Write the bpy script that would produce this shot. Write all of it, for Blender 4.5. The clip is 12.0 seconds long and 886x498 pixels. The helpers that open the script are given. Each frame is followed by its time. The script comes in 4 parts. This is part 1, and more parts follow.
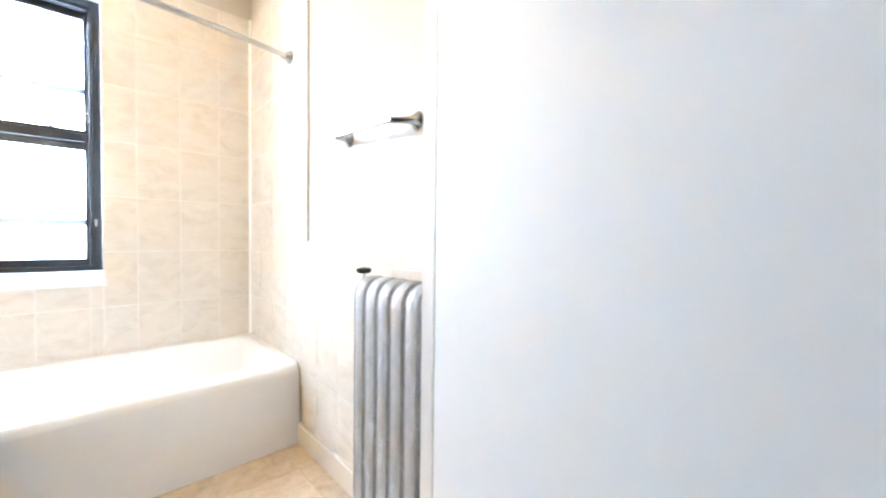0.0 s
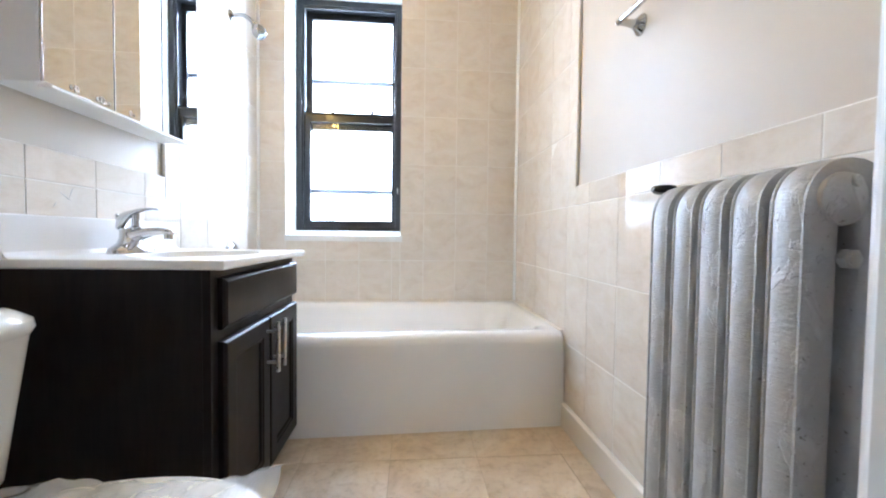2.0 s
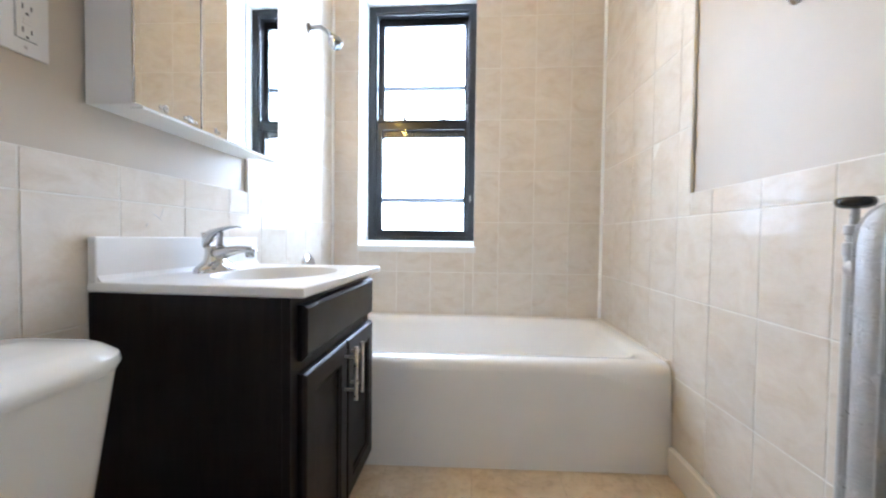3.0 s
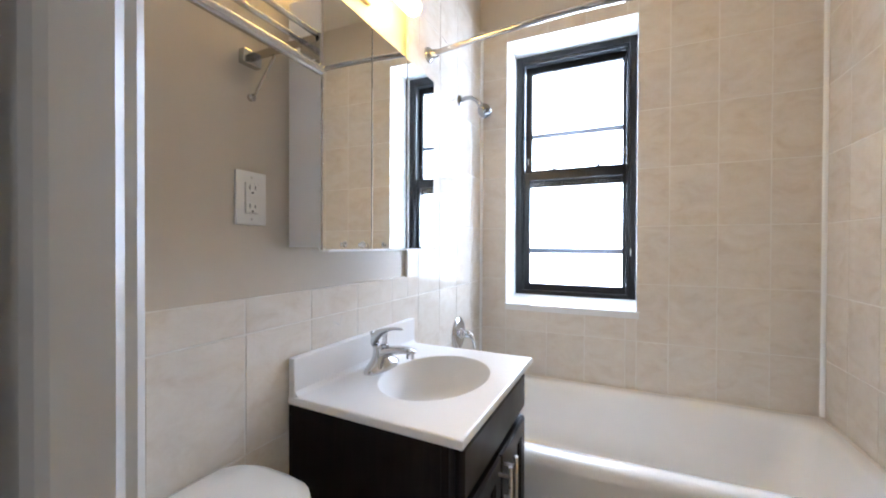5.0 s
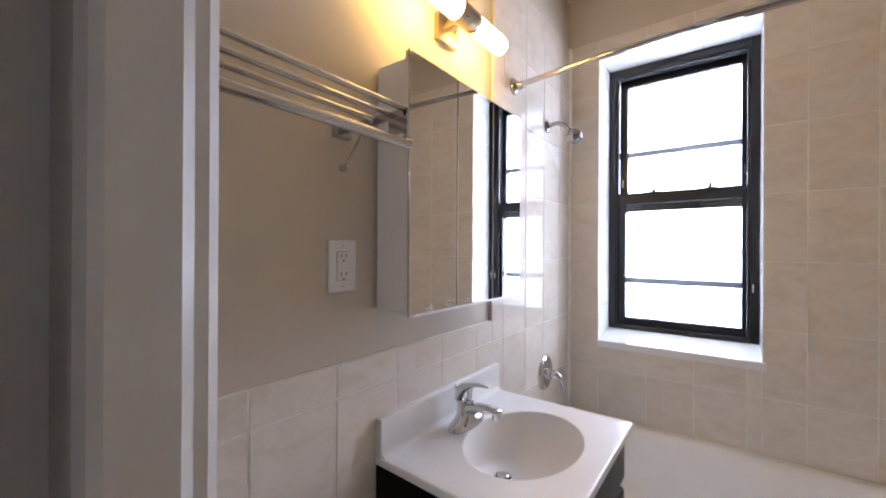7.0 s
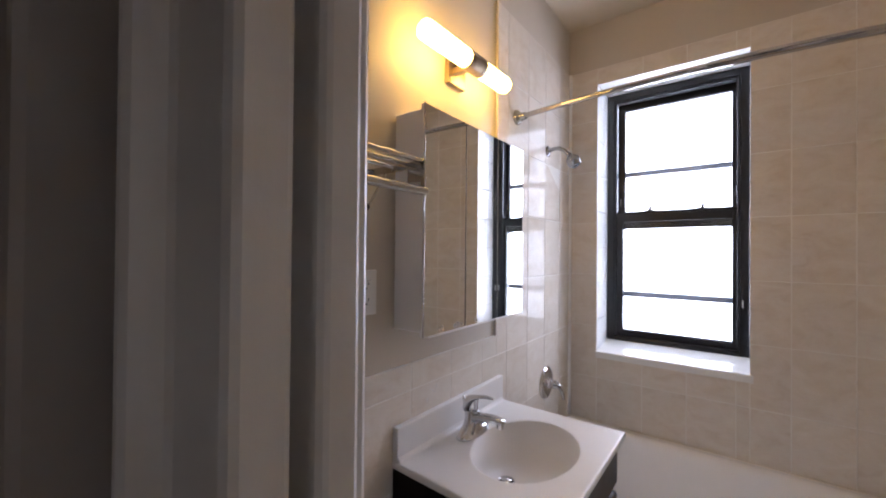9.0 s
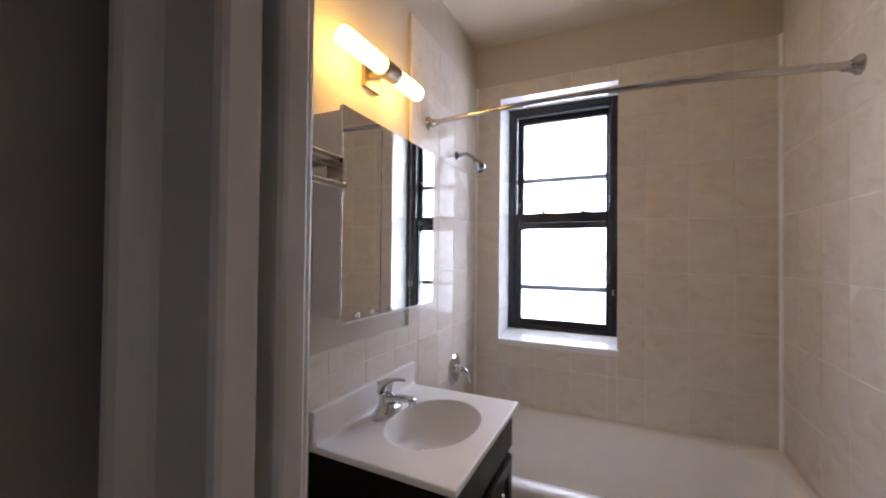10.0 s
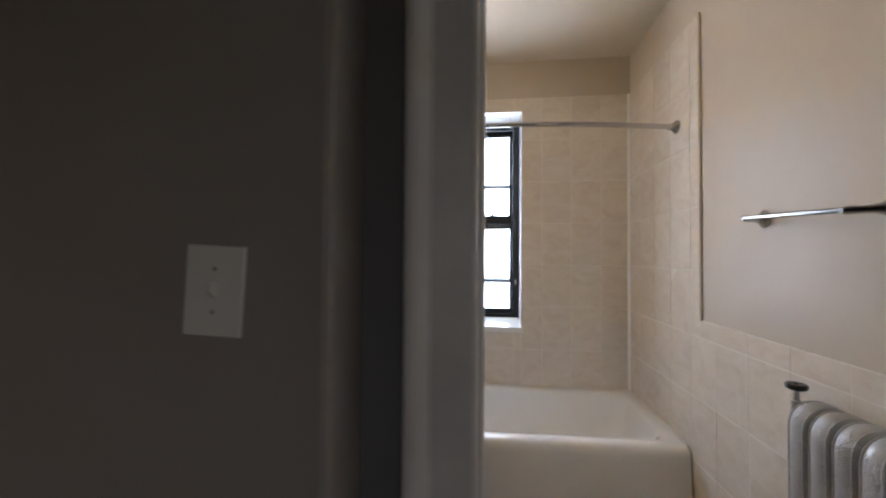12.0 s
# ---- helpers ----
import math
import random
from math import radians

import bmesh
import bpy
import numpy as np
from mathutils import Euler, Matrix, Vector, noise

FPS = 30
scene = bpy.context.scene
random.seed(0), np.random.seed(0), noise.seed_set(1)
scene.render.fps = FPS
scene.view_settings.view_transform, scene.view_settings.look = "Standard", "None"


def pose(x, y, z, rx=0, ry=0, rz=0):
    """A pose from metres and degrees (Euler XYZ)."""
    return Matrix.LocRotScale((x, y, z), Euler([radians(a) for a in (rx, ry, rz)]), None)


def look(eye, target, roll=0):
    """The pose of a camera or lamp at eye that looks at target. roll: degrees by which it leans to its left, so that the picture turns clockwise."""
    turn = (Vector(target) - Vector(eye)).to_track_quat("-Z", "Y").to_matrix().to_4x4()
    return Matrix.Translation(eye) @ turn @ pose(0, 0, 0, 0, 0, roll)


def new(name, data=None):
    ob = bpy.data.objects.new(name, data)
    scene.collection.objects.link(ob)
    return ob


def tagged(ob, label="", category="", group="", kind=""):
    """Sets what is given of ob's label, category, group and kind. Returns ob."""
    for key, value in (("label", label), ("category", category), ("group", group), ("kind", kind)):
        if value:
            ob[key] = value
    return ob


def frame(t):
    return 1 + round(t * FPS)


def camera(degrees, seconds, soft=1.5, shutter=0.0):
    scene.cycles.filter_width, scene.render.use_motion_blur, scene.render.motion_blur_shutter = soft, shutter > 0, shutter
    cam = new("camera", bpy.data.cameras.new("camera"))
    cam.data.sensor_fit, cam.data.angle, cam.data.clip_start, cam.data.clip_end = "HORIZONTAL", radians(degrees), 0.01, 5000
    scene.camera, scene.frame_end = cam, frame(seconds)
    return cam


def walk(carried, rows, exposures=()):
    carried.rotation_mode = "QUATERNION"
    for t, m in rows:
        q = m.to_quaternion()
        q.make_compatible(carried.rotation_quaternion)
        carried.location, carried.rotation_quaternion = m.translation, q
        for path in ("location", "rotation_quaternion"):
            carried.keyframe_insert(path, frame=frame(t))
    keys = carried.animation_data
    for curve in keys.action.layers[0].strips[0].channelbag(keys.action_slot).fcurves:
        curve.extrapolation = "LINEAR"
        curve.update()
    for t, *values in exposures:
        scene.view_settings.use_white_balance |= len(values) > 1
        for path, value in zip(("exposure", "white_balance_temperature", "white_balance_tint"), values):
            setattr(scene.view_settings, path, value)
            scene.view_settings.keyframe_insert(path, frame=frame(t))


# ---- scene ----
cam = camera(98.1, 12.0, soft=2.0, shutter=0.25)
PATH = [
    (0, (0.775, -0.173, 1.006), (2.125, 1.302, 0.95), 0.7),
    (0.5, (0.865, -0.066, 0.951), (1.802, 1.7, 0.889), 0.3),
    (1, (0.895, -0.01, 0.884), (1.426, 1.917, 0.822), 0.4),
    (1.5, (0.892, 0.054, 0.822), (1.16, 2.035, 0.752), 0.5),
    (2, (0.885, 0.138, 0.779), (1.051, 2.13, 0.712), 0.7),
    (2.5, (0.861, 0.201, 0.782), (0.957, 2.198, 0.725), 0.7),
    (3, (0.81, 0.271, 0.822), (0.661, 2.265, 0.766), 0.7),
    (3.5, (0.776, 0.304, 0.901), (0.321, 2.251, 0.85), 0.6),
    (3.7, (0.782, 0.31, 0.919), (0.217, 2.228, 0.883), 0.5),
    (5.3, (0.748, 0.319, 1.147), (-0.161, 2.101, 1.13), 0.2),
    (5.5, (0.737, 0.329, 1.175), (-0.222, 2.083, 1.16), 0.2),
    (6, (0.728, 0.332, 1.217), (-0.341, 2.023, 1.205), 0.4),
    (6.5, (0.725, 0.343, 1.237), (-0.435, 1.973, 1.235), 0.2),
    (7, (0.725, 0.347, 1.246), (-0.483, 1.94, 1.247), 0.3),
    (9, (0.781, 0.238, 1.315), (-0.44, 1.822, 1.332), 0.5),
    (9.5, (0.799, 0.2, 1.302), (-0.28, 1.884, 1.323), 0.6),
    (10, (0.838, 0.147, 1.287), (-0.003, 1.962, 1.316), 0.6),
    (10.5, (0.866, 0.091, 1.277), (0.34, 2.021, 1.311), 0.5),
    (11, (0.875, -0.002, 1.274), (0.598, 1.978, 1.316), 0.3),
    (11.5, (0.815, -0.101, 1.256), (0.598, 1.887, 1.299), 0.3),
    (12, (0.605, -0.221, 1.25), (0.364, 1.764, 1.292), 0.4),
]
EXPOSURES = [(0.0, 2.0, 5250, 9), (0.5, 1.78, 5180, 9), (1.0, 1.60, 5060, 9), (1.5, 1.37, 5230, 9), (2.0, 1.22, 5230, 10), (2.5, 1.10, 5230, 10),
             (3.0, 1.04, 5250, 10), (3.5, 1.0, 5280, 11), (5.5, 0.49, 5440, 14), (6.0, 0.33, 5500, 16), (7.0, 0.10, 5680, 21),
             (9.0, -0.34, 5880, 24), (10.0, -0.44, 5880, 24), (11.0, -0.59, 5740, 18), (11.5, -0.49, 5720, 15), (12.0, -0.11, 5720, 14)]
walk(cam, [(t, look(eye, target, roll)) for t, eye, target, roll in PATH], EXPOSURES)

# ---- world and light ----
world = bpy.data.worlds.new("world")
scene.world = world
world.use_nodes = True
wn = world.node_tree
sky = wn.nodes.new("ShaderNodeTexSky")
sky.sky_type, sky.sun_disc, sky.sun_elevation, sky.sun_rotation = "NISHITA", False, radians(28), radians(150)
sky.dust_density, sky.air_density, sky.ozone_density = 2.0, 1.0, 1.5
wn.nodes["Background"].inputs[1].default_value = 0.054
wn.links.new(sky.outputs[0], wn.nodes["Background"].inputs[0])

daylight = bpy.data.lights.new("window_daylight", "AREA")
daylight.shape, daylight.size, daylight.size_y = "RECTANGLE", 0.66, 1.48
daylight.energy, daylight.color = 24.6, (0.80, 0.90, 1.0)
new("window_daylight", daylight).matrix_world = look((0.4875, 2.84, 1.52), (0.4875, 0.0, 1.52))


# ---- materials ----
def srgb(r, g, b):
    return tuple((c / 12.92 if c <= 0.04045 else ((c + 0.055) / 1.055) ** 2.4) for c in (r, g, b)) + (1.0,)


class Mat:
    """A node material with a Principled shader and short ways to add nodes."""

    def __init__(self, name, color=(0.8, 0.8, 0.8, 1), rough=0.5, metal=0.0, coat=0.0, spec=0.5):
        self.m = bpy.data.materials.new(name)
        self.m.use_nodes = True
        self.t = self.m.node_tree
        self.b = self.t.nodes["Principled BSDF"]
        self.set("Base Color", color)
        self.set("Roughness", rough)
        self.set("Metallic", metal)
        self.set("Coat Weight", coat)
        self.set("Coat Roughness", 0.04)
        self.set("Specular IOR Level", spec)

    def set(self, key, value):
        self.b.inputs[key].default_value = value

    def node(self, kind, **values):
        n = self.t.nodes.new(kind)
        for key, value in values.items():
            n.inputs[key].default_value = value
        return n

    def link(self, a, b):
        self.t.links.new(a, b)

    def coords(self, shifted=False, stretch=(1, 1, 1)):
        """World place in metres; shifted: moved by a random amount for each object."""
        g = self.node("ShaderNodeNewGeometry")
        out = g.outputs["Position"]
        mp = self.node("ShaderNodeMapping")
        mp.inputs["Scale"].default_value = stretch
        self.link(out, mp.inputs[0])
        out = mp.outputs[0]
        if shifted:
            info = self.node("ShaderNodeObjectInfo")
            mul = self.node("ShaderNodeMath")
            mul.operation = "MULTIPLY"
            mul.inputs[1].default_value = 37.0
            self.link(info.outputs["Random"], mul.inputs[0])
            add = self.node("ShaderNodeVectorMath")
            add.operation = "ADD"
            self.link(out, add.inputs[0])
            self.link(mul.outputs[0], add.inputs[1])
            out = add.outputs[0]
        return out

    def noise(self, at, scale, detail=4.0, rough=0.55, distort=0.0):
        n = self.node("ShaderNodeTexNoise", Scale=scale, Detail=detail, Roughness=rough, Distortion=distort)
        self.link(at, n.inputs["Vector"])
        return n.outputs[0]

    def ramp(self, fac, stops):
        r = self.node("ShaderNodeValToRGB")
        e = r.color_ramp.elements
        while len(e) < len(stops):
            e.new(0.5)
        for el, (p, c) in zip(e, stops):
            el.position, el.color = p, c
        self.link(fac, r.inputs[0])
        return r.outputs[0]

    def mix(self, a, b, fac, how="MIX"):
        n = self.node("ShaderNodeMix")
        n.data_type, n.blend_type = "RGBA", how
        for sock, v in ((n.inputs[0], fac), (n.inputs[6], a), (n.inputs[7], b)):
            if isinstance(v, (int, float, tuple)):
                sock.default_value = v
            else:
                self.link(v, sock)
        return n.outputs[2]

    def color(self, out):
        self.link(out, self.b.inputs["Base Color"])
        return self

    def roughness(self, fac, lo, hi):
        n = self.node("ShaderNodeMapRange")
        n.inputs[3].default_value, n.inputs[4].default_value = lo, hi
        self.link(fac, n.inputs[0])
        self.link(n.outputs[0], self.b.inputs["Roughness"])
        return self

    def bump(self, *layers):
        """layers: (height output, strength, distance)"""
        last = None
        for h, strength, dist in layers:
            n = self.node("ShaderNodeBump", Strength=strength, Distance=dist)
            self.link(h, n.inputs["Height"])
            if last:
                self.link(last, n.inputs["Normal"])
            last = n.outputs[0]
        self.link(last, self.b.inputs["Normal"])
        return self


def make_tile_material():
    k = Mat("glazed_beige_tile", rough=0.16, spec=0.06)
    at = k.coords(shifted=True, stretch=(0.7, 0.7, 1.25))
    cloud = k.noise(at, 11.0, 7, 0.64, 0.9)
    vein = k.noise(at, 24.0, 5, 0.62, 1.8)
    base = k.ramp(cloud, [(0.30, srgb(0.842, 0.795, 0.731)), (0.47, srgb(0.874, 0.838, 0.784)), (0.70, srgb(0.900, 0.872, 0.829))])
    veins = k.ramp(vein, [(0.44, (1, 1, 1, 1)), (0.5, (0.9, 0.88, 0.855, 1)), (0.56, (1, 1, 1, 1))])
    info = k.node("ShaderNodeObjectInfo")
    tone = k.ramp(info.outputs["Random"], [(0.0, (0.955, 0.95, 0.945, 1)), (1.0, (1.0, 1.0, 1.0, 1))])
    k.color(k.mix(k.mix(base, veins, 0.26, "MULTIPLY"), tone, 1.0, "MULTIPLY"))
    k.roughness(cloud, 0.02, 0.045)
    k.bump((k.noise(at, 9.0, 2), 0.13, 0.004), (k.noise(at, 160.0, 2), 0.02, 0.001))
    return k.m


def make_white_tile_material():
    k = Mat("white_reveal_tile", rough=0.1)
    at = k.coords(shifted=True)
    k.color(k.ramp(k.noise(at, 12, 4), [(0.3, srgb(0.9, 0.9, 0.885)), (0.7, srgb(0.935, 0.935, 0.925))]))
    k.bump((k.noise(at, 9, 2), 0.3, 0.004))
    return k.m


def make_grout_material():
    k = Mat("grout", rough=0.85, spec=0.2)
    at = k.coords()
    k.color(k.ramp(k.noise(at, 14, 5), [(0.3, srgb(0.88, 0.86, 0.82)), (0.7, srgb(0.925, 0.91, 0.88))]))
    k.bump((k.noise(at, 400, 3), 0.4, 0.001))
    return k.m


def make_paint(name, a, b, rough, bump=0.12, coat=0.0, drips=0.0, spec=0.5):
    k = Mat(name, rough=rough, coat=coat, spec=spec)
    at = k.coords()
    k.color(k.ramp(k.noise(at, 3.0, 6), [(0.3, srgb(*a)), (0.7, srgb(*b))]))
    k.roughness(k.noise(at, 5.0, 4), rough * 0.85, rough * 1.15)
    layers = [(k.noise(at, 220.0, 3), bump, 0.0006), (k.noise(at, 9.0, 3), bump, 0.004)]
    if drips:
        layers.append((k.noise(k.coords(stretch=(1, 1, 0.75)), 18.0, 2, 0.5), drips, 0.006))
    k.bump(*layers)
    return k.m


def make_floor_material():
    k = Mat("stone_floor_tile", rough=0.35)
    at = k.coords(shifted=True)
    cloud = k.noise(at, 5.0, 8, 0.65, 0.9)
    fine = k.noise(at, 40.0, 6, 0.7)
    base = k.ramp(cloud, [(0.25, srgb(0.75, 0.66, 0.54)), (0.48, srgb(0.85, 0.775, 0.67)), (0.75, srgb(0.92, 0.87, 0.795))])
    pits = k.ramp(fine, [(0.36, (0.8, 0.76, 0.7, 1)), (0.5, (1, 1, 1, 1))])
    k.color(k.mix(base, pits, 0.7, "MULTIPLY"))
    k.roughness(fine, 0.28, 0.5)
    k.bump((fine, 0.15, 0.002), (cloud, 0.15, 0.003))
    return k.m


def make_wood_material():
    k = Mat("espresso_wood", rough=0.36, coat=0.0, spec=0.16)
    at = k.coords(stretch=(9, 9, 0.7))
    grain = k.noise(at, 8.0, 8, 0.6, 0.6)
    k.color(k.ramp(grain, [(0.3, srgb(0.067, 0.052, 0.052)), (0.7, srgb(0.118, 0.090, 0.088))]))
    k.roughness(k.noise(k.coords(), 11, 4), 0.26, 0.42)
    k.bump((grain, 0.08, 0.001))
    return k.m


def make_radiator_material():
    k = Mat("aluminium_paint", rough=0.42, metal=0.22)
    at = k.coords()
    patch = k.noise(k.coords(stretch=(1, 1, 0.6)), 20.0, 7, 0.6, 0.5)
    flake = k.noise(k.coords(stretch=(1, 1, 2.4)), 52.0, 5, 0.66, 0.5)
    chips = k.noise(at, 120.0, 3, 0.6)
    base = k.ramp(patch, [(0.3, srgb(0.65, 0.645, 0.635)), (0.58, srgb(0.70, 0.695, 0.69)), (0.66, srgb(0.755, 0.755, 0.75)), (0.8, srgb(0.73, 0.73, 0.725))])
    rust = k.ramp(k.noise(at, 9.0, 4, 0.6, 0.8), [(0.70, (1, 1, 1, 1)), (0.78, (0.92, 0.80, 0.56, 1))])
    base = k.mix(base, rust, 0.3, "MULTIPLY")
    specks = k.ramp(chips, [(0.29, (0.36, 0.33, 0.29, 1)), (0.33, (1, 1, 1, 1))])
    k.color(k.mix(base, specks, 0.85, "MULTIPLY"))
    k.roughness(patch, 0.34, 0.5)
    layer = k.ramp(patch, [(0.57, (0, 0, 0, 1)), (0.59, (1, 1, 1, 1))])
    k.bump((flake, 0.4, 0.0045), (layer, 0.8, 0.0022), (k.noise(at, 320, 3), 0.3, 0.0008))
    return k.m


def make_metal(name, color, rough, scratch=0.0):
    k = Mat(name, color, rough, 1.0)
    n = k.noise(k.coords(), 60.0, 4)
    k.roughness(n, rough * 0.7, rough * 1.4)
    if scratch:
        k.bump((k.noise(k.coords(stretch=(1, 1, 0.05)), 600, 2), scratch, 0.0004))
    return k.m


def make_enamel(name, a, b, rough, coat=0.2):
    k = Mat(name, rough=rough, coat=coat, spec=0.4)
    at = k.coords()
    k.color(k.ramp(k.noise(at, 4, 4), [(0.3, srgb(*a)), (0.7, srgb(*b))]))
    k.bump((k.noise(at, 6, 2), 0.06, 0.004))
    return k.m


def make_window_paint():
    k = Mat("black_window_paint", rough=0.3, coat=0.2)
    at = k.coords()
    wear = k.noise(at, 60, 5, 0.7)
    k.color(k.ramp(wear, [(0.0, srgb(0.04, 0.04, 0.05)), (0.68, srgb(0.06, 0.06, 0.072)), (0.74, srgb(0.3, 0.29, 0.28))]))
    k.bump((k.noise(at, 45, 4), 0.2, 0.002))
    return k.m


def make_glass():
    k = Mat("window_glass", (1, 1, 1, 1), 0.0)
    k.set("Transmission Weight", 1.0)
    k.set("IOR", 1.45)
    return k.m


def make_film():
    """Thin clear plastic film: mostly see-through with a crumpled gloss."""
    k = Mat("clear_plastic_film", (0.92, 0.94, 0.96, 1), 0.12)
    at = k.coords()
    k.set("Alpha", 0.36)
    k.bump((k.noise(at, 14, 4, 0.55, 1.4), 0.7, 0.012), (k.noise(at, 60, 3, 0.6, 0.8), 0.3, 0.003))
    return k.m


def make_glow(name, color, strength):
    k = Mat(name, (0.9, 0.9, 0.88, 1), 0.3)
    k.set("Emission Color", color)
    k.set("Emission Strength", strength)
    return k.m


TILE = make_tile_material()
WHITE_TILE = make_white_tile_material()
GROUT = make_grout_material()
FLOOR_GROUT = make_paint("floor_grout", (0.72, 0.64, 0.52), (0.78, 0.71, 0.60), 0.8)
WALL = make_paint("greige_wall_paint", (0.775, 0.735, 0.672), (0.795, 0.755, 0.692), 0.38, 0.10, spec=0.20)
CEILING = make_paint("cream_ceiling_paint", (0.82, 0.78, 0.705), (0.84, 0.80, 0.73), 0.6)
TRIM = make_paint("white_gloss_trim_paint", (0.80, 0.785, 0.765), (0.885, 0.875, 0.855), 0.30, 0.15, 0.0, 0.28, spec=0.25)
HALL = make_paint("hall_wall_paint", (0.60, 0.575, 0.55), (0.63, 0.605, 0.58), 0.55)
DOOR = make_paint("white_door_paint", (0.925, 0.925, 0.925), (0.945, 0.945, 0.945), 0.45, 0.12, spec=0.3)
FLOOR = make_floor_material()
WOOD = make_wood_material()
RADIATOR = make_radiator_material()
CHROME = make_metal("chrome", (0.62, 0.62, 0.63, 1), 0.07)
NICKEL = make_metal("brushed_nickel", (0.62, 0.59, 0.55, 1), 0.28, 0.2)
ENAMEL = make_enamel("white_tub_enamel", (0.945, 0.935, 0.915), (0.96, 0.95, 0.935), 0.14)
PORCELAIN = make_enamel("white_porcelain", (0.91, 0.90, 0.87), (0.93, 0.92, 0.90), 0.1)
MARBLE = make_enamel("cultured_marble", (0.90, 0.885, 0.865), (0.915, 0.905, 0.89), 0.28, 0.0)
BASE_TILE = make_enamel("cream_base_tile", (0.90, 0.865, 0.81), (0.925, 0.895, 0.85), 0.25)
CAULK = make_enamel("white_caulk", (0.965, 0.96, 0.945), (0.98, 0.975, 0.965), 0.2, 0.0)
EDGE = make_enamel("glazed_tile_edge", (0.86, 0.83, 0.78), (0.89, 0.86, 0.82), 0.18, 0.0)
PLASTIC = make_enamel("white_plastic", (0.90, 0.89, 0.87), (0.92, 0.91, 0.89), 0.3)
CABINET = make_paint("white_cabinet_enamel", (0.905, 0.895, 0.88), (0.925, 0.915, 0.90), 0.3, 0.06)
MIRROR = Mat("mirror_silver", (0.90, 0.91, 0.90, 1), 0.01, 1.0).m
# Black of the slots, also used to paint shade into narrow gaps
DARK = Mat("black_slot_and_gap_shade", (0.015, 0.015, 0.015, 1), 0.5).m
RUBBER = Mat("black_bakelite", (0.02, 0.02, 0.022, 1), 0.25).m
# Dark tone that stands in for shade in the recess beside the casing
RECESS_SHADE = make_paint("recess_shade_grey", (0.42, 0.42, 0.425), (0.46, 0.455, 0.455), 0.7)
BLACK = make_window_paint()
GLASS = make_glass()
FILM = make_film()
OPAL = make_glow("lit_opal_glass", (1.0, 0.59, 0.11, 1), 31.0)
SKYGLOW = make_glow("overcast_sky", (0.95, 0.975, 1.0, 1), 3.0)
# Storm rail metal, its grey raised and blued to imitate window bloom
STEEL = make_metal("storm_rail_bloom_grey", (0.28, 0.31, 0.36, 1), 0.5)
POLISHED = make_metal("polished_nickel", (0.50, 0.50, 0.50, 1), 0.14)
SHOWER_CHROME = make_metal("bright_chrome", (0.34, 0.34, 0.35, 1), 0.05)
ROD = make_metal("rod_chrome", (0.50, 0.49, 0.48, 1), 0.05)
SATIN = make_metal("satin_steel", (0.50, 0.49, 0.475, 1), 0.15)
BRASS = make_metal("brass_toned_metal", (0.40, 0.32, 0.22, 1), 0.3, 0.2)
SMUDGE = make_paint("dried_white_smudge", (0.86, 0.85, 0.83), (0.9, 0.89, 0.88), 0.8)


def make_smear():
    """Thin dried soap film on a mirror, half see-through and patchy."""
    k = Mat("thin_dried_smear", srgb(0.86, 0.85, 0.83), 0.8)
    k.link(k.ramp(k.noise(k.coords(), 220.0, 3), [(0.35, (0.05, 0.05, 0.05, 1)), (0.65, (0.65, 0.65, 0.65, 1))]), k.b.inputs["Alpha"])
    return k.m


SMEAR = make_smear()


# ---- building helpers ----
def mesh_of(name, bm, material, smooth=False):
    me = bpy.data.meshes.new(name)
    bmesh.ops.recalc_face_normals(bm, faces=bm.faces)
    bm.to_mesh(me)
    bm.free()
    me.materials.append(material)
    if smooth:
        me.shade_smooth()
        me.set_sharp_from_angle(angle=radians(38))
    return me


def part(name, bm, material, parent=None, label="", smooth=False):
    ob = new(name, mesh_of(name, bm, material, smooth))
    if parent:
        ob.parent = parent
    if label:
        ob["label"] = label
    return ob


def thing(name, label, category, group="", kind="", at=(0, 0, 0)):
    ob = new(name)
    ob.empty_display_size = 0.05
    ob.location = at
    return tagged(ob, label, category, group, kind)


def box(bm, a, b, bevel=0.0, seg=2):
    a, b = [min(p, q) for p, q in zip(a, b)], [max(p, q) for p, q in zip(a, b)]
    m = Matrix.Translation([(p + q) / 2 for p, q in zip(a, b)]) @ Matrix.Diagonal([q - p for p, q in zip(a, b)] + [1])
    made = bmesh.ops.create_cube(bm, size=1.0, matrix=m)["verts"]
    if bevel:
        edges = list({e for v in made for e in v.link_edges})
        bmesh.ops.bevel(bm, geom=edges, offset=bevel, segments=seg, profile=0.5, affect="EDGES")
    return bm


def boxes(*spans, bevel=0.0):
    bm = bmesh.new()
    for a, b in spans:
        box(bm, a, b, bevel)
    return bm


def prism(bm, outline, z0, z1):
    """A plan outline of (x, y) raised from z0 to z1."""
    low = [bm.verts.new((x, y, z0)) for x, y in outline]
    top = [bm.verts.new((x, y, z1)) for x, y in outline]
    n = len(outline)
    for i in range(n):
        bm.faces.new((low[i], low[(i + 1) % n], top[(i + 1) % n], top[i]))
    bm.faces.new(low[::-1])
    bm.faces.new(top)
    return bm


def loft(bm, rings, caps=True, closed=True, first=True):
    rows = [[bm.verts.new(p) for p in ring] for ring in rings]
    n = len(rows[0])
    for a, b in zip(rows, rows[1:]):
        for i in range(n if closed else n - 1):
            bm.faces.new((a[i], a[(i + 1) % n], b[(i + 1) % n], b[i]))
    if caps and first:
        bm.faces.new(rows[0][::-1])
    if caps:
        bm.faces.new(rows[-1])
    return bm


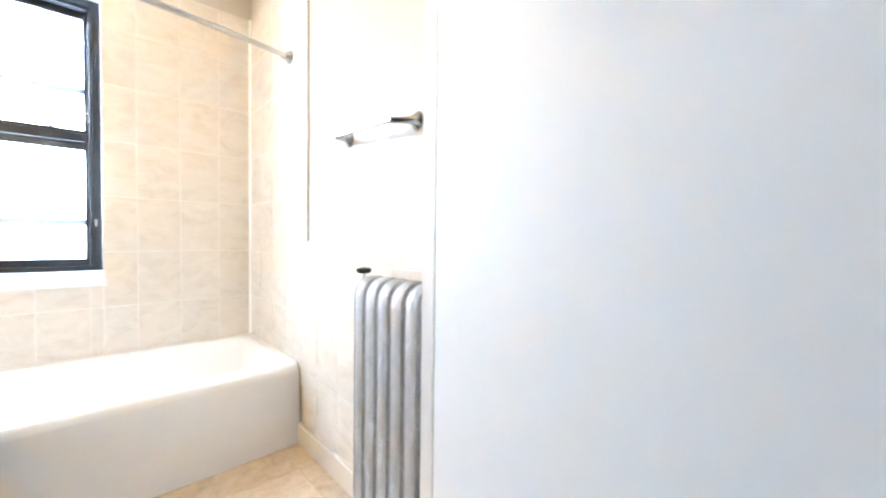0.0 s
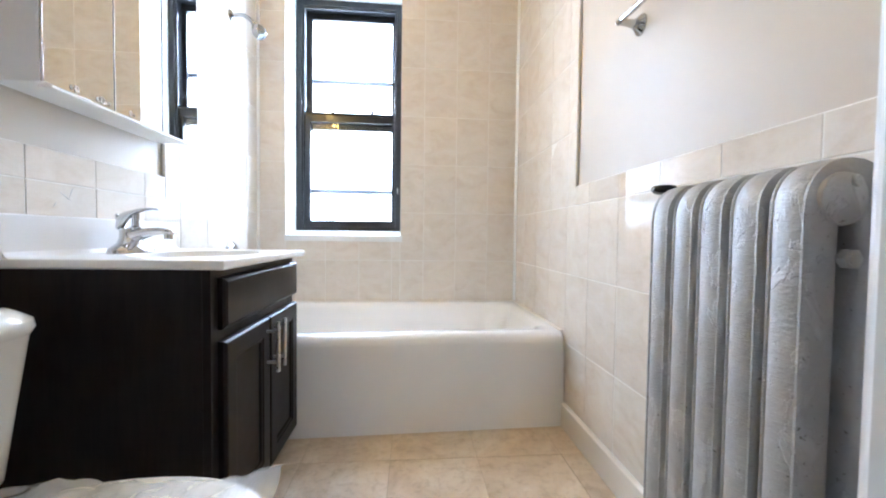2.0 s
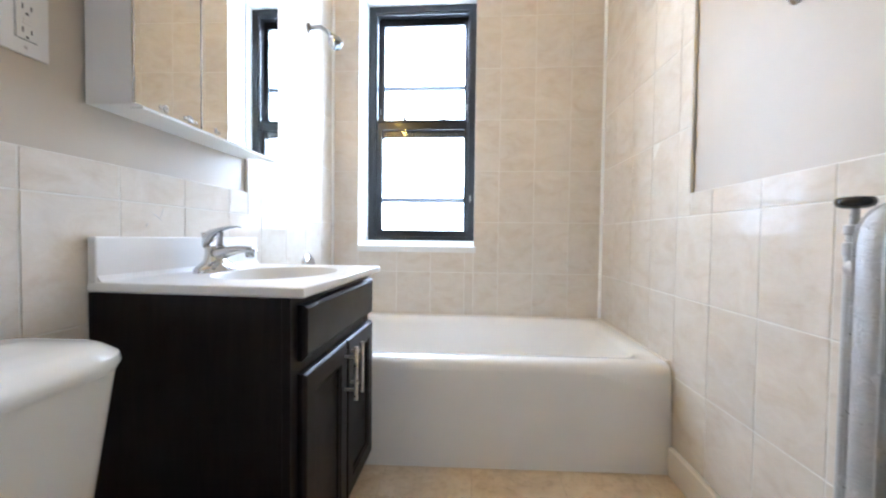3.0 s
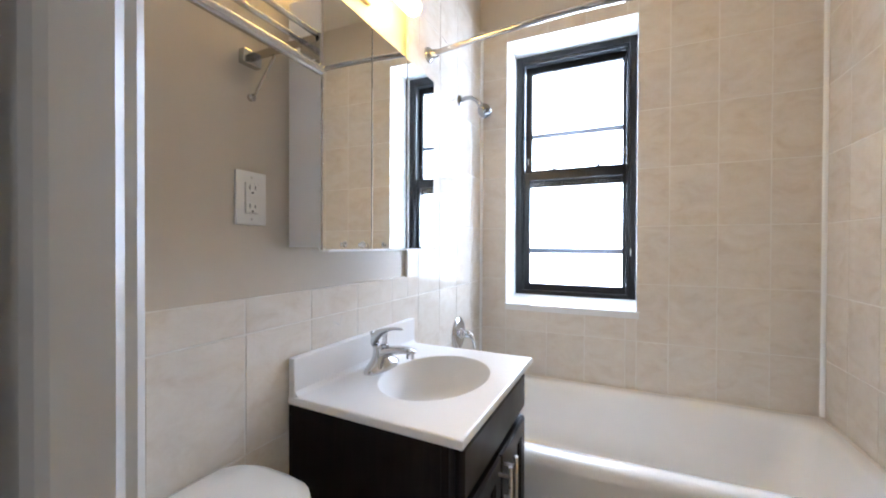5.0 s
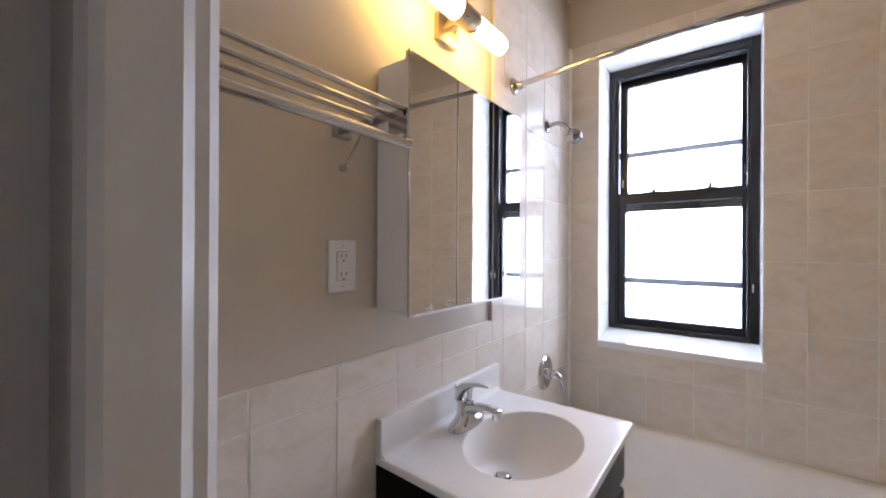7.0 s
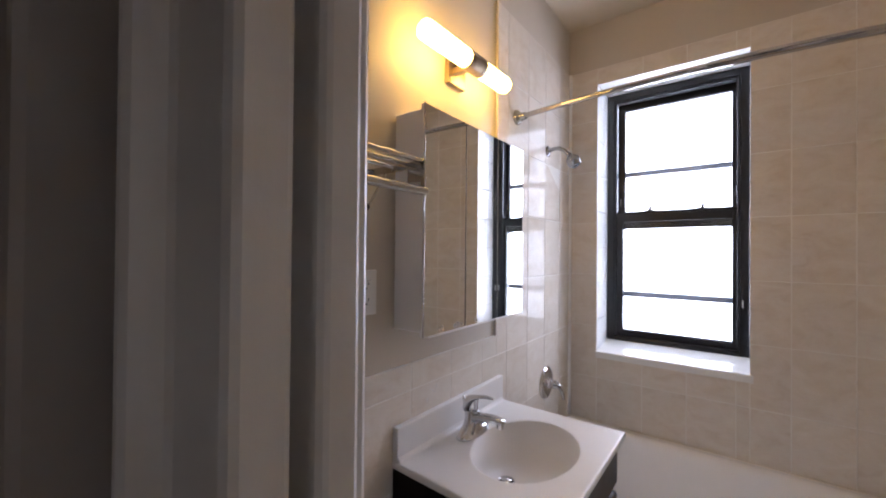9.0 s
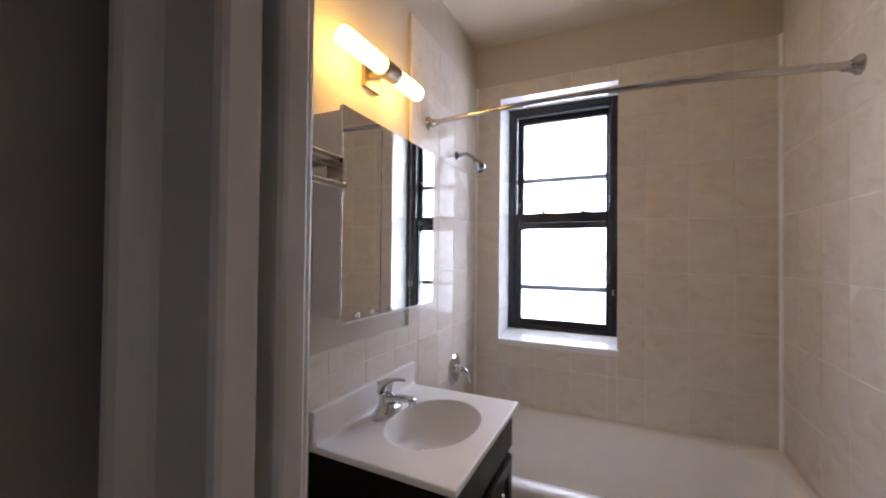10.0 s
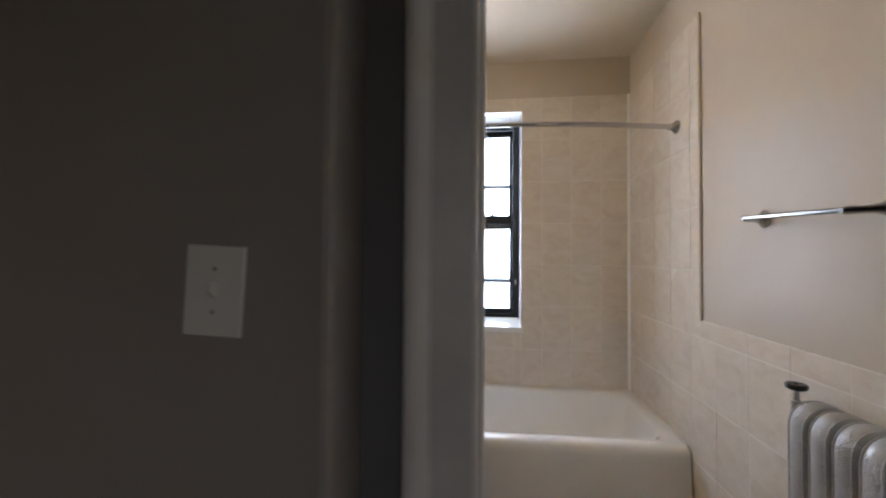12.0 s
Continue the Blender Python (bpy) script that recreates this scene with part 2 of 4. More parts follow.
def tube(bm, path, radius, sides=12, caps=True):
    """A round tube along a path; radius: one number or one for each point."""
    path = [Vector(p) for p in path]
    radii = radius if isinstance(radius, (list, tuple)) else [radius] * len(path)
    up = Vector((0, 0, 1))
    if abs((path[-1] - path[0]).normalized().z) > 0.9:
        up = Vector((1, 0, 0))
    rings = []
    for i, p in enumerate(path):
        d = (path[min(i + 1, len(path) - 1)] - path[max(i - 1, 0)])
        d = d.normalized() if d.length > 1e-9 else Vector((0, 0, 1))
        side = d.cross(up)
        if side.length < 1e-4:
            side = d.cross(Vector((0, 1, 0)))
        side.normalize()
        over = side.cross(d)
        rings.append([p + radii[i] * (math.cos(a) * side + math.sin(a) * over) for a in (2 * math.pi * k / sides for k in range(sides))])
    return loft(bm, rings, caps)


def lathe(bm, profile, m=Matrix(), sides=24):
    """profile: (radius, height) pairs turned about z, then placed by m."""
    rings = [[m @ Vector((r * math.cos(a), r * math.sin(a), h)) for a in (2 * math.pi * k / sides for k in range(sides))] for r, h in profile]
    return loft(bm, rings)


def rounded(cx, cy, hx, hy, r, z, n=6):
    """A rounded rectangle ring in plan."""
    out = []
    for qx, qy, a0 in ((1, 1, 0), (-1, 1, 90), (-1, -1, 180), (1, -1, 270)):
        for k in range(n + 1):
            a = radians(a0 + 90 * k / n)
            out.append((cx + qx * (hx - r) + r * math.cos(a), cy + qy * (hy - r) + r * math.sin(a), z))
    return out


def oval(cx, cy, rx, ry, z, n=48, power=2.0):
    out = []
    for k in range(n):
        a = 2 * math.pi * k / n
        c, s = math.cos(a), math.sin(a)
        out.append((cx + rx * math.copysign(abs(c) ** (2 / power), c), cy + ry * math.copysign(abs(s) ** (2 / power), s), z))
    return out


TO_X = Matrix(((0, 0, 1, 0), (1, 0, 0, 0), (0, 1, 0, 0), (0, 0, 0, 1)))
TO_MINUS_X = Matrix(((0, 0, -1, 0), (-1, 0, 0, 0), (0, 1, 0, 0), (0, 0, 0, 1)))

W, YN, H = 1.524, 2.45, 2.605
TOP, CAP = 2.345, 0.98
WX0, WX1, WZ0, WZ1 = 0.155, 0.82, 0.775, 2.255
YW = 2.665

# ---- structure ----
wall_north = tagged(part("wall_north", boxes(
    ((-0.16, YN + 0.008, -0.1), (WX0 - 0.006, 2.88, H)), ((WX1 + 0.006, YN + 0.008, -0.1), (W + 0.16, 2.88, H)),
    ((WX0 - 0.006, YN + 0.008, -0.1), (WX1 + 0.006, 2.88, WZ0 - 0.008)), ((WX0 - 0.006, YN + 0.008, WZ1 + 0.008), (WX1 + 0.006, 2.88, H))), WALL),
    "greige painted wall with beige tiles round the window", "wall", kind="structure")
wall_west = tagged(part("wall_west", boxes(((-0.16, 0.30, -0.1), (-0.008, YN + 0.008, H))), WALL),
    "greige painted wall with beige tile wainscot behind the vanity", "wall", kind="structure")
wall_east = tagged(part("wall_east", boxes(((W + 0.008, 0.372, -0.1), (W + 0.16, YN + 0.008, H))), WALL),
    "greige painted wall with beige tile wainscot behind the radiator", "wall", kind="structure")
ceiling = tagged(part("ceiling", boxes(((-1.8, -1.7, H), (W + 0.7, 0.434, H + 0.1)), ((-0.16, 0.434, H), (W + 0.16, 2.88, H + 0.1))), CEILING), "cream painted flat ceiling", "ceiling", kind="structure")
subfloor = tagged(part("floor", boxes(((-0.16, 0.36, -0.12), (W + 0.16, 2.88, -0.0012))), FLOOR_GROUT), "beige stone tile floor", "floor", kind="structure")

# The wall with the doorway, towards the hall
wall_south = bmesh.new()
prism(wall_south, [(-1.7, 0.262), (0.386, 0.262), (0.394, 0.264), (0.399, 0.271), (0.411, 0.345), (0.411, 0.402), (-1.7, 0.402)], -0.05, H)
box(wall_south, (1.335, 0.372, -0.05), (W + 0.6, 0.434, H))
box(wall_south, (0.411, 0.33, 2.10), (1.335, 0.402, H))
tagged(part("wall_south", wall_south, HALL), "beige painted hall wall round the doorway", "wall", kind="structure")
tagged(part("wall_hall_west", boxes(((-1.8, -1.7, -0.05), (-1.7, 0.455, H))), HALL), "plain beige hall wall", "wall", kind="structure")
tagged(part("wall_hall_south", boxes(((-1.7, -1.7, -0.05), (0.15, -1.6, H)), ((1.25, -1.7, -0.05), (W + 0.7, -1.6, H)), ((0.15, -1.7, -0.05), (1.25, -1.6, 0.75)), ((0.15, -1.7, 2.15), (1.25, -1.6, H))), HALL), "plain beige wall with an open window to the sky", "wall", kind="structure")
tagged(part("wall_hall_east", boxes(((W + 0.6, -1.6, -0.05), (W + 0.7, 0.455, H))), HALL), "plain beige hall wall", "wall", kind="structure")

casing = bmesh.new()
prism(casing, [(0.452, 0.394), (0.484, 0.394), (0.485, 0.308), (0.487, 0.302), (0.492, 0.299), (0.499, 0.299), (0.506, 0.302), (0.513, 0.309), (0.519, 0.316), (0.525, 0.319),
               (0.579, 0.321), (0.585, 0.323), (0.588, 0.327), (0.589, 0.350), (0.587, 0.354), (0.562, 0.356), (0.561, 0.401), (0.452, 0.401)], 0.0, 2.10)
tagged(part("door_casing", casing, TRIM, smooth=False), "white gloss painted door casing with thick old paint", "door casing", kind="structure")
# Added filler: its dark colour imitates the shade deep in this recess
tagged(part("weather_strip", prism(bmesh.new(), [(0.4115, 0.352), (0.4835, 0.362), (0.4835, 0.3935), (0.4115, 0.3935)], 0.0, 2.10), RECESS_SHADE),
       "dark fill standing in for shade in the recess beside the casing", "weather strip", kind="structure")
jamb = bmesh.new()
prism(jamb, [(0.5615, 0.3675), (0.590, 0.368), (0.5945, 0.370), (0.5965, 0.373), (0.5980, 0.390), (0.5955, 0.394), (0.5955, 0.398), (0.5935, 0.4015), (0.5615, 0.402)], 0.0, 2.10)
prism(jamb, [(1.276, 0.434), (1.273, 0.433), (1.272, 0.429), (1.268, 0.424), (1.262, 0.418), (1.260, 0.392), (1.256, 0.384), (1.252, 0.380),
             (1.250, 0.376), (1.250, 0.368), (1.335, 0.368), (1.335, 0.434)], 0.0, 2.10)
tagged(part("door_jamb", jamb, TRIM), "white painted door jamb with bumpy paint", "door jamb", kind="structure")

# The open door, swung into the hall
door = thing("door_1", "plain white painted flush door standing open", "door", kind="structure", at=(1.2502, 0.3672, 0.0))
door.rotation_euler = (0, 0, radians(-3.0))
part("door_slab", box(bmesh.new(), (0.0, -0.70, 0.01), (0.036, 0.0, 2.06), 0.0015), DOOR, door)

# ---- window ----
window = thing("window_1", "black painted double-hung window with bright overcast light behind", "window", kind="structure", at=(0.49, YW, 0.8))
FX0, FX1, FZ0, FZ1 = WX0 - 0.004, WX1 + 0.004, 0.80, 2.262


def win(name, spans, material=BLACK, bevel=0.003, label=""):
    bm = bmesh.new()
    for a, b in spans:
        box(bm, a, b, bevel)
    ob = part(name, bm, material, None, label)
    ob.parent = window
    ob.matrix_parent_inverse = Matrix.Translation(window.location).inverted()
    return ob


win("window_frame", [((FX0, YW, FZ0), (0.192, YW + 0.13, FZ1)), ((0.782, YW, FZ0), (FX1, YW + 0.13, FZ1)),
                     ((0.190, YW, 2.215), (0.784, YW + 0.13, FZ1)), ((0.190, YW, FZ0), (0.784, YW + 0.13, 0.832)),
                     ((0.190, YW + 0.004, 0.83), (0.203, YW + 0.022, 2.217)), ((0.771, YW + 0.004, 0.83), (0.784, YW + 0.022, 2.217)),
                     ((0.190, YW + 0.004, 2.203), (0.784, YW + 0.022, 2.217))], bevel=0.004)
win("lower_sash", [((0.197, YW + 0.024, 0.828), (0.236, YW + 0.060, 1.560)), ((0.752, YW + 0.024, 0.828), (0.778, YW + 0.060, 1.560)),
                   ((0.234, YW + 0.024, 0.828), (0.754, YW + 0.060, 0.872)), ((0.234, YW + 0.024, 1.502), (0.754, YW + 0.060, 1.560)),
                   ((0.200, YW + 0.014, 1.548), (0.776, YW + 0.024, 1.562))])
win("upper_sash", [((0.197, YW + 0.066, 1.455), (0.238, YW + 0.102, 2.212)), ((0.750, YW + 0.066, 1.455), (0.778, YW + 0.102, 2.212)),
                   ((0.236, YW + 0.066, 2.168), (0.752, YW + 0.102, 2.212)), ((0.236, YW + 0.066, 1.463), (0.752, YW + 0.102, 1.53))])
for name, y, z0, z1 in (("pane", YW + 0.041, 0.868, 1.506), ("pane", YW + 0.083, 1.526, 2.172)):
    win(name, [((0.232, y, z0), (0.756, y + 0.004, z1))], GLASS, 0.0).visible_shadow = False
win("storm_rail", [((0.19, YW + 0.132, 1.783), (0.784, YW + 0.142, 1.815))], STEEL)
win("storm_rail", [((0.19, YW + 0.132, 1.054), (0.784, YW + 0.142, 1.088))], STEEL)
for x in (0.375, 0.625):
    win("sash_lock", [((x - 0.028, YW + 0.026, 1.559), (x + 0.028, YW + 0.052, 1.567)), ((x - 0.008, YW + 0.028, 1.566), (x + 0.008, YW + 0.05, 1.580)),
                      ((x - 0.004, YW + 0.020, 1.578), (x + 0.010, YW + 0.036, 1.588))], BLACK, 0.002)
for x, z in ((0.214, 1.625), (0.765, 1.645)):
    win("tilt_latch", [((x - 0.004, YW + 0.058, z - 0.022), (x + 0.004, YW + 0.068, z + 0.022))], CHROME, 0.001)
win("sash_cord_plate", [((0.792, YW - 0.004, 1.05), (0.798, YW + 0.002, 1.09))], NICKEL, 0.001)
sill = bmesh.new()
loft(sill, [[(WX0 - 0.004, y, z - 0.03), (WX1 + 0.012, y, z - 0.03), (WX1 + 0.012, y, z), (WX0 - 0.004, y, z)] for y, z in ((YN - 0.006, 0.771), (YN - 0.003, 0.776), (YW + 0.03, 0.812))])
s_ob = part("window_sill", sill, WHITE_TILE, window, "glossy white tiled sill")
s_ob.matrix_parent_inverse = Matrix.Translation(window.location).inverted()

tagged(part("backdrop", boxes(((-3.0, 4.4, -2.5), (4.0, 4.45, 6.0))), SKYGLOW), "bright white overcast sky", "sky", kind="structure")

# ---- bathtub ----
tub = thing("bathtub", "white enamel alcove bathtub with a rounded rim", "bathtub", at=(0.76, 2.05, 0))
TY0, TZ = 1.652, 0.386


def tub_ring(dx, dy0, dy1, r, z):
    cx, cy = W / 2, (TY0 + dy0 + YN - dy1) / 2
    ring = rounded(cx, cy, W / 2 - dx, (YN - dy1 - TY0 - dy0) / 2, r, z, 8)
    return [(x, y - 0.055 * (1 - x / 1.51) * (YN - y) / (YN - TY0), h) for x, y, h in ring]


tb = bmesh.new()
loft(tb, [tub_ring(0.003, 0.0, 0.003, 0.006, 0.002), tub_ring(0.003, 0.004, 0.003, 0.006, 0.12), tub_ring(0.003, 0.012, 0.003, 0.008, 0.31),
          tub_ring(0.003, 0.013, 0.003, 0.01, 0.345), tub_ring(0.003, 0.018, 0.003, 0.012, 0.366), tub_ring(0.003, 0.030, 0.004, 0.02, 0.380),
          tub_ring(0.004, 0.048, 0.005, 0.03, TZ), tub_ring(0.03, 0.075, 0.03, 0.05, TZ), tub_ring(0.05, 0.098, 0.045, 0.09, 0.383),
          tub_ring(0.062, 0.112, 0.055, 0.11, 0.372), tub_ring(0.072, 0.122, 0.062, 0.12, 0.35), tub_ring(0.10, 0.14, 0.08, 0.13, 0.22),
          tub_ring(0.15, 0.165, 0.105, 0.13, 0.10), tub_ring(0.21, 0.20, 0.14, 0.12, 0.065), tub_ring(0.32, 0.28, 0.22, 0.10, 0.058)])
ob = part("basin", tb, ENAMEL, tub, smooth=True)
ob.matrix_parent_inverse = Matrix.Translation(tub.location).inverted()
bead = bmesh.new()
box(bead, (0.004, YN - 0.012, TZ - 0.006), (W - 0.004, YN + 0.002, TZ + 0.004), 0.003)
box(bead, (W - 0.012, TY0 + 0.05, TZ - 0.006), (W + 0.002, YN, TZ + 0.004), 0.003)
ob = part("caulk_bead", bead, BASE_TILE, tub, "cream caulk line")
ob.matrix_parent_inverse = Matrix.Translation(tub.location).inverted()


def under(ob, owner):
    """Give ob, built in world places, to its owner without moving it."""
    ob.parent = owner
    m = Matrix.Identity(4)
    while owner:
        m = Matrix.LocRotScale(owner.location, owner.rotation_euler, owner.scale) @ m if owner.parent is None else m
        owner = owner.parent
    ob.matrix_parent_inverse = m.inverted()
    return ob


def piece(owner, name, bm, material, label="", smooth=False):
    return under(part(name, bm, material, None, label, smooth), owner)


# ---- vanity ----
vanity = thing("vanity_cabinet", "dark espresso wood vanity cabinet with two doors", "cabinet", at=(0.24, 1.32, 0))
VX, VY0, VY1 = 0.445, 1.022, 1.607
for y in (VY0, VY1 - 0.018):
    piece(vanity, "side_panel", boxes(((0.004, y, 0.0), (VX - 0.05, y + 0.018, 0.698)), ((VX - 0.052, y, 0.068), (VX - 0.0185, y + 0.018, 0.698))), WOOD)
piece(vanity, "back_panel", boxes(((0.004, VY0 + 0.018, 0.0), (0.016, VY1 - 0.018, 0.698))), WOOD)
piece(vanity, "bottom_panel", boxes(((0.016, VY0 + 0.018, 0.068), (VX - 0.019, VY1 - 0.018, 0.086))), WOOD)
piece(vanity, "toe_kick", boxes(((VX - 0.064, VY0 + 0.018, 0.0), (VX - 0.052, VY1 - 0.018, 0.068))), WOOD)
piece(vanity, "face_frame", boxes(((VX - 0.018, VY0, 0.068), (VX, VY0 + 0.045, 0.698)), ((VX - 0.018, VY1 - 0.045, 0.068), (VX, VY1, 0.698)),
                                  ((VX - 0.0175, VY0 + 0.044, 0.660), (VX - 0.0005, VY1 - 0.044, 0.698)), ((VX - 0.0175, VY0 + 0.044, 0.520), (VX - 0.0005, VY1 - 0.044, 0.570)),
                                  ((VX - 0.0175, VY0 + 0.044, 0.068), (VX - 0.0005, VY1 - 0.044, 0.110))), WOOD)


def panel_door(y0, y1, z0, z1, x):
    """A framed door leaf: a sunk panel, a sloped inner edge and a rounded outer one."""
    bm = bmesh.new()

    def ring(d, dx):
        return [(x + dx, y0 + d, z0 + d), (x + dx, y1 - d, z0 + d), (x + dx, y1 - d, z1 - d), (x + dx, y0 + d, z1 - d)]
    loft(bm, [ring(0, 0), ring(0, 0.012), ring(0.005, 0.0185), ring(0.009, 0.0195), ring(0.050, 0.0195), ring(0.053, 0.017), ring(0.060, 0.0155), ring(0.064, 0.0095), ring(0.07, 0.0095)])
    return bm


def flat_front(y0, y1, z0, z1, x):
    bm = bmesh.new()

    def ring(d, dx):
        return [(x + dx, y0 + d, z0 + d), (x + dx, y1 - d, z0 + d), (x + dx, y1 - d, z1 - d), (x + dx, y0 + d, z1 - d)]
    loft(bm, [ring(0, 0), ring(0, 0.011), ring(0.004, 0.016), ring(0.010, 0.0195), ring(0.016, 0.0195)])
    return bm


piece(vanity, "drawer_front", flat_front(1.052, 1.604, 0.558, 0.678, VX), WOOD)
for y0, y1, hy in ((1.052, 1.328, 1.302), (1.332, 1.604, 1.358)):
    leaf = piece(vanity, "door", panel_door(y0, y1, 0.06, 0.530, VX), WOOD)
    hb = bmesh.new()
    tube(hb, [(VX + 0.052, hy, 0.372), (VX + 0.052, hy, 0.520)], 0.006, 12)
    for z in (0.400, 0.492):
        tube(hb, [(VX + 0.018, hy, z), (VX + 0.052, hy, z)], 0.0045, 10)
    part("handle", hb, NICKEL, leaf, "brushed nickel bar handle", True)

counter = thing("bathroom_sink", "white cultured marble vanity top with an oval basin", "sink", at=(0.24, 1.32, 0.70))
CX1, CY0, CY1, CZ = 0.482, 1.004, 1.634, 0.720
BX, BY, BRX, BRY = 0.263, 1.333, 0.150, 0.202
SKEW = 0.017
cb = bmesh.new()
N = 96


def counter_edge(inset, z):
    out = []
    for k in range(N):
        a = 2 * math.pi * k / N
        c, s = math.cos(a), math.sin(a)
        lims = [((CX1 - inset - BX) / c) if c > 1e-9 else ((0.002 - BX) / c) if c < -1e-9 else 9, ((CY1 - inset - BY) / s) if s > 1e-9 else ((CY0 + inset - BY) / s) if s < -1e-9 else 9]
        r = min(lims)
        out.append([BX + r * c, BY + r * s, z])
    for cx in (0.002, CX1 - inset):
        for cy in (CY0 + inset, CY1 - inset):
            near = min(out, key=lambda p: (p[0] - cx) ** 2 + (p[1] - cy) ** 2)
            near[0], near[1] = cx, cy
    for p in out:
        p[1] += SKEW * (1 - p[0] / CX1) * max(0.0, (BY - p[1]) / (BY - CY0))
    return out


rings = [counter_edge(0.004, 0.699), counter_edge(0.0, 0.703), counter_edge(0.0, 0.714), counter_edge(0.002, 0.7185), counter_edge(0.005, CZ), counter_edge(0.008, CZ)]
for f, z in ((1.05, CZ), (1.02, CZ), (1.008, 0.7192), (1.0, 0.7165), (0.99, 0.711), (0.975, 0.700), (0.945, 0.680), (0.895, 0.655), (0.81, 0.628), (0.68, 0.606), (0.50, 0.593), (0.30, 0.587), (0.12, 0.585)):
    sh = 0.056 * max(0.0, 1 - f) ** 1.1
    rings.append(oval(BX - sh, BY - 0.2 * sh, BRX * f, BRY * f, CZ - (CZ - z) * 0.92, N))
loft(cb, rings, first=False)
piece(counter, "top", cb, MARBLE, smooth=True)
sp = bmesh.new()
box(sp, (0.001, CY0 + SKEW + 0.001, CZ - 0.004), (0.021, CY1 - 0.001, 0.817), 0.004, 3)
piece(counter, "backsplash", sp, MARBLE)
cove = bmesh.new()
loft(cove, [[(0.020, y, CZ - 0.002), (0.034, y, CZ - 0.001), (0.026, y, CZ + 0.004), (0.0215, y, CZ + 0.013), (0.019, y, CZ + 0.013)] for y in (CY0 + SKEW + 0.005, CY1 - 0.006)])
piece(counter, "cove", cove, MARBLE, smooth=False)
DRAIN = Matrix.Translation((0.203, 1.324, -0.0105))
dr = bmesh.new()
lathe(dr, [(0.0265, 0.604), (0.0265, 0.6105), (0.0245, 0.6115), (0.0215, 0.6095), (0.0205, 0.6060)], DRAIN, 28)
piece(counter, "drain", dr, CHROME, "chrome drain ring", True)
piece(counter, "drain_gap", lathe(bmesh.new(), [(0.0207, 0.6055), (0.0207, 0.6085), (0.004, 0.6087)], DRAIN, 24), DARK, "dark gap under the stopper")
piece(counter, "stopper", lathe(bmesh.new(), [(0.0150, 0.6125), (0.0170, 0.6135), (0.0170, 0.6165), (0.0140, 0.6185), (0.004, 0.6195)], DRAIN, 24), CHROME, "chrome pop-up stopper", True)

# ---- faucet ----
faucet = thing("faucet", "chrome single-lever faucet on the vanity top", "faucet", at=(0.082, 1.322, CZ))
FYC = 1.316
fb = bmesh.new()
loft(fb, [oval(x, FYC, w, l, CZ + h, 32, p) for x, w, l, h, p in ((0.084, 0.031, 0.081, -0.001, 2.5), (0.084, 0.031, 0.081, 0.006, 2.5), (0.084, 0.0295, 0.077, 0.013, 2.4), (0.083, 0.027, 0.062, 0.021, 2.2),
                                                                  (0.081, 0.025, 0.043, 0.029, 2.0), (0.079, 0.024, 0.030, 0.041, 2.0), (0.077, 0.0225, 0.0245, 0.055, 2.0), (0.074, 0.0205, 0.0215, 0.066, 2.0), (0.074, 0.016, 0.017, 0.071, 2.0))])
piece(faucet, "body", fb, CHROME, smooth=True)
sb = bmesh.new()
spout = [(0.078, 0.040, 0.024, 0.9), (0.100, 0.050, 0.0225, 0.8), (0.125, 0.058, 0.021, 0.68), (0.150, 0.063, 0.0195, 0.6), (0.172, 0.064, 0.0185, 0.55), (0.188, 0.0625, 0.0175, 0.52), (0.196, 0.0605, 0.0150, 0.45), (0.199, 0.060, 0.008, 0.4)]
loft(sb, [[(x, FYC + math.copysign(abs(math.cos(a)) ** 0.75, math.cos(a)) * r, CZ + z + flat * r * math.sin(a)) for a in (2 * math.pi * k / 20 for k in range(20))] for x, z, r, flat in spout])
piece(faucet, "spout", sb, CHROME, smooth=True)
piece(faucet, "aerator", lathe(bmesh.new(), [(0.0090, CZ + 0.040), (0.0108, CZ + 0.0405), (0.0112, CZ + 0.046), (0.0112, CZ + 0.058)], Matrix.Translation((0.184, FYC, 0)), 18), CHROME, smooth=True)
lb = bmesh.new()
lever = [(0.047, 0.070, 0.004, 0.010), (0.052, 0.076, 0.014, 0.017), (0.058, 0.088, 0.020, 0.019), (0.068, 0.101, 0.016, 0.0185), (0.082, 0.111, 0.0105, 0.0175), (0.100, 0.119, 0.0068, 0.0150), (0.120, 0.1245, 0.0048, 0.0122), (0.140, 0.1265, 0.0038, 0.0100), (0.152, 0.1255, 0.0034, 0.0088), (0.156, 0.1245, 0.0020, 0.0050)]
loft(lb, [[(x - 0.35 * t * math.sin(a), FYC + w * math.cos(a), CZ + z + t * math.sin(a)) for a in (2 * math.pi * k / 18 for k in range(18))] for x, z, t, w in lever])
lathe(lb, [(0.0125, 0.066), (0.0125, 0.074), (0.0085, 0.077), (0.0078, 0.096), (0.0100, 0.104), (0.0095, 0.116)], Matrix.Translation((0.094, FYC, CZ)), 16)
tube(lb, [(0.047, FYC, CZ + 0.092), (0.043, FYC, CZ + 0.106), (0.042, FYC, CZ + 0.110)], [0.0055, 0.0050, 0.0030], 10)
piece(faucet, "lever", lb, CHROME, smooth=True)

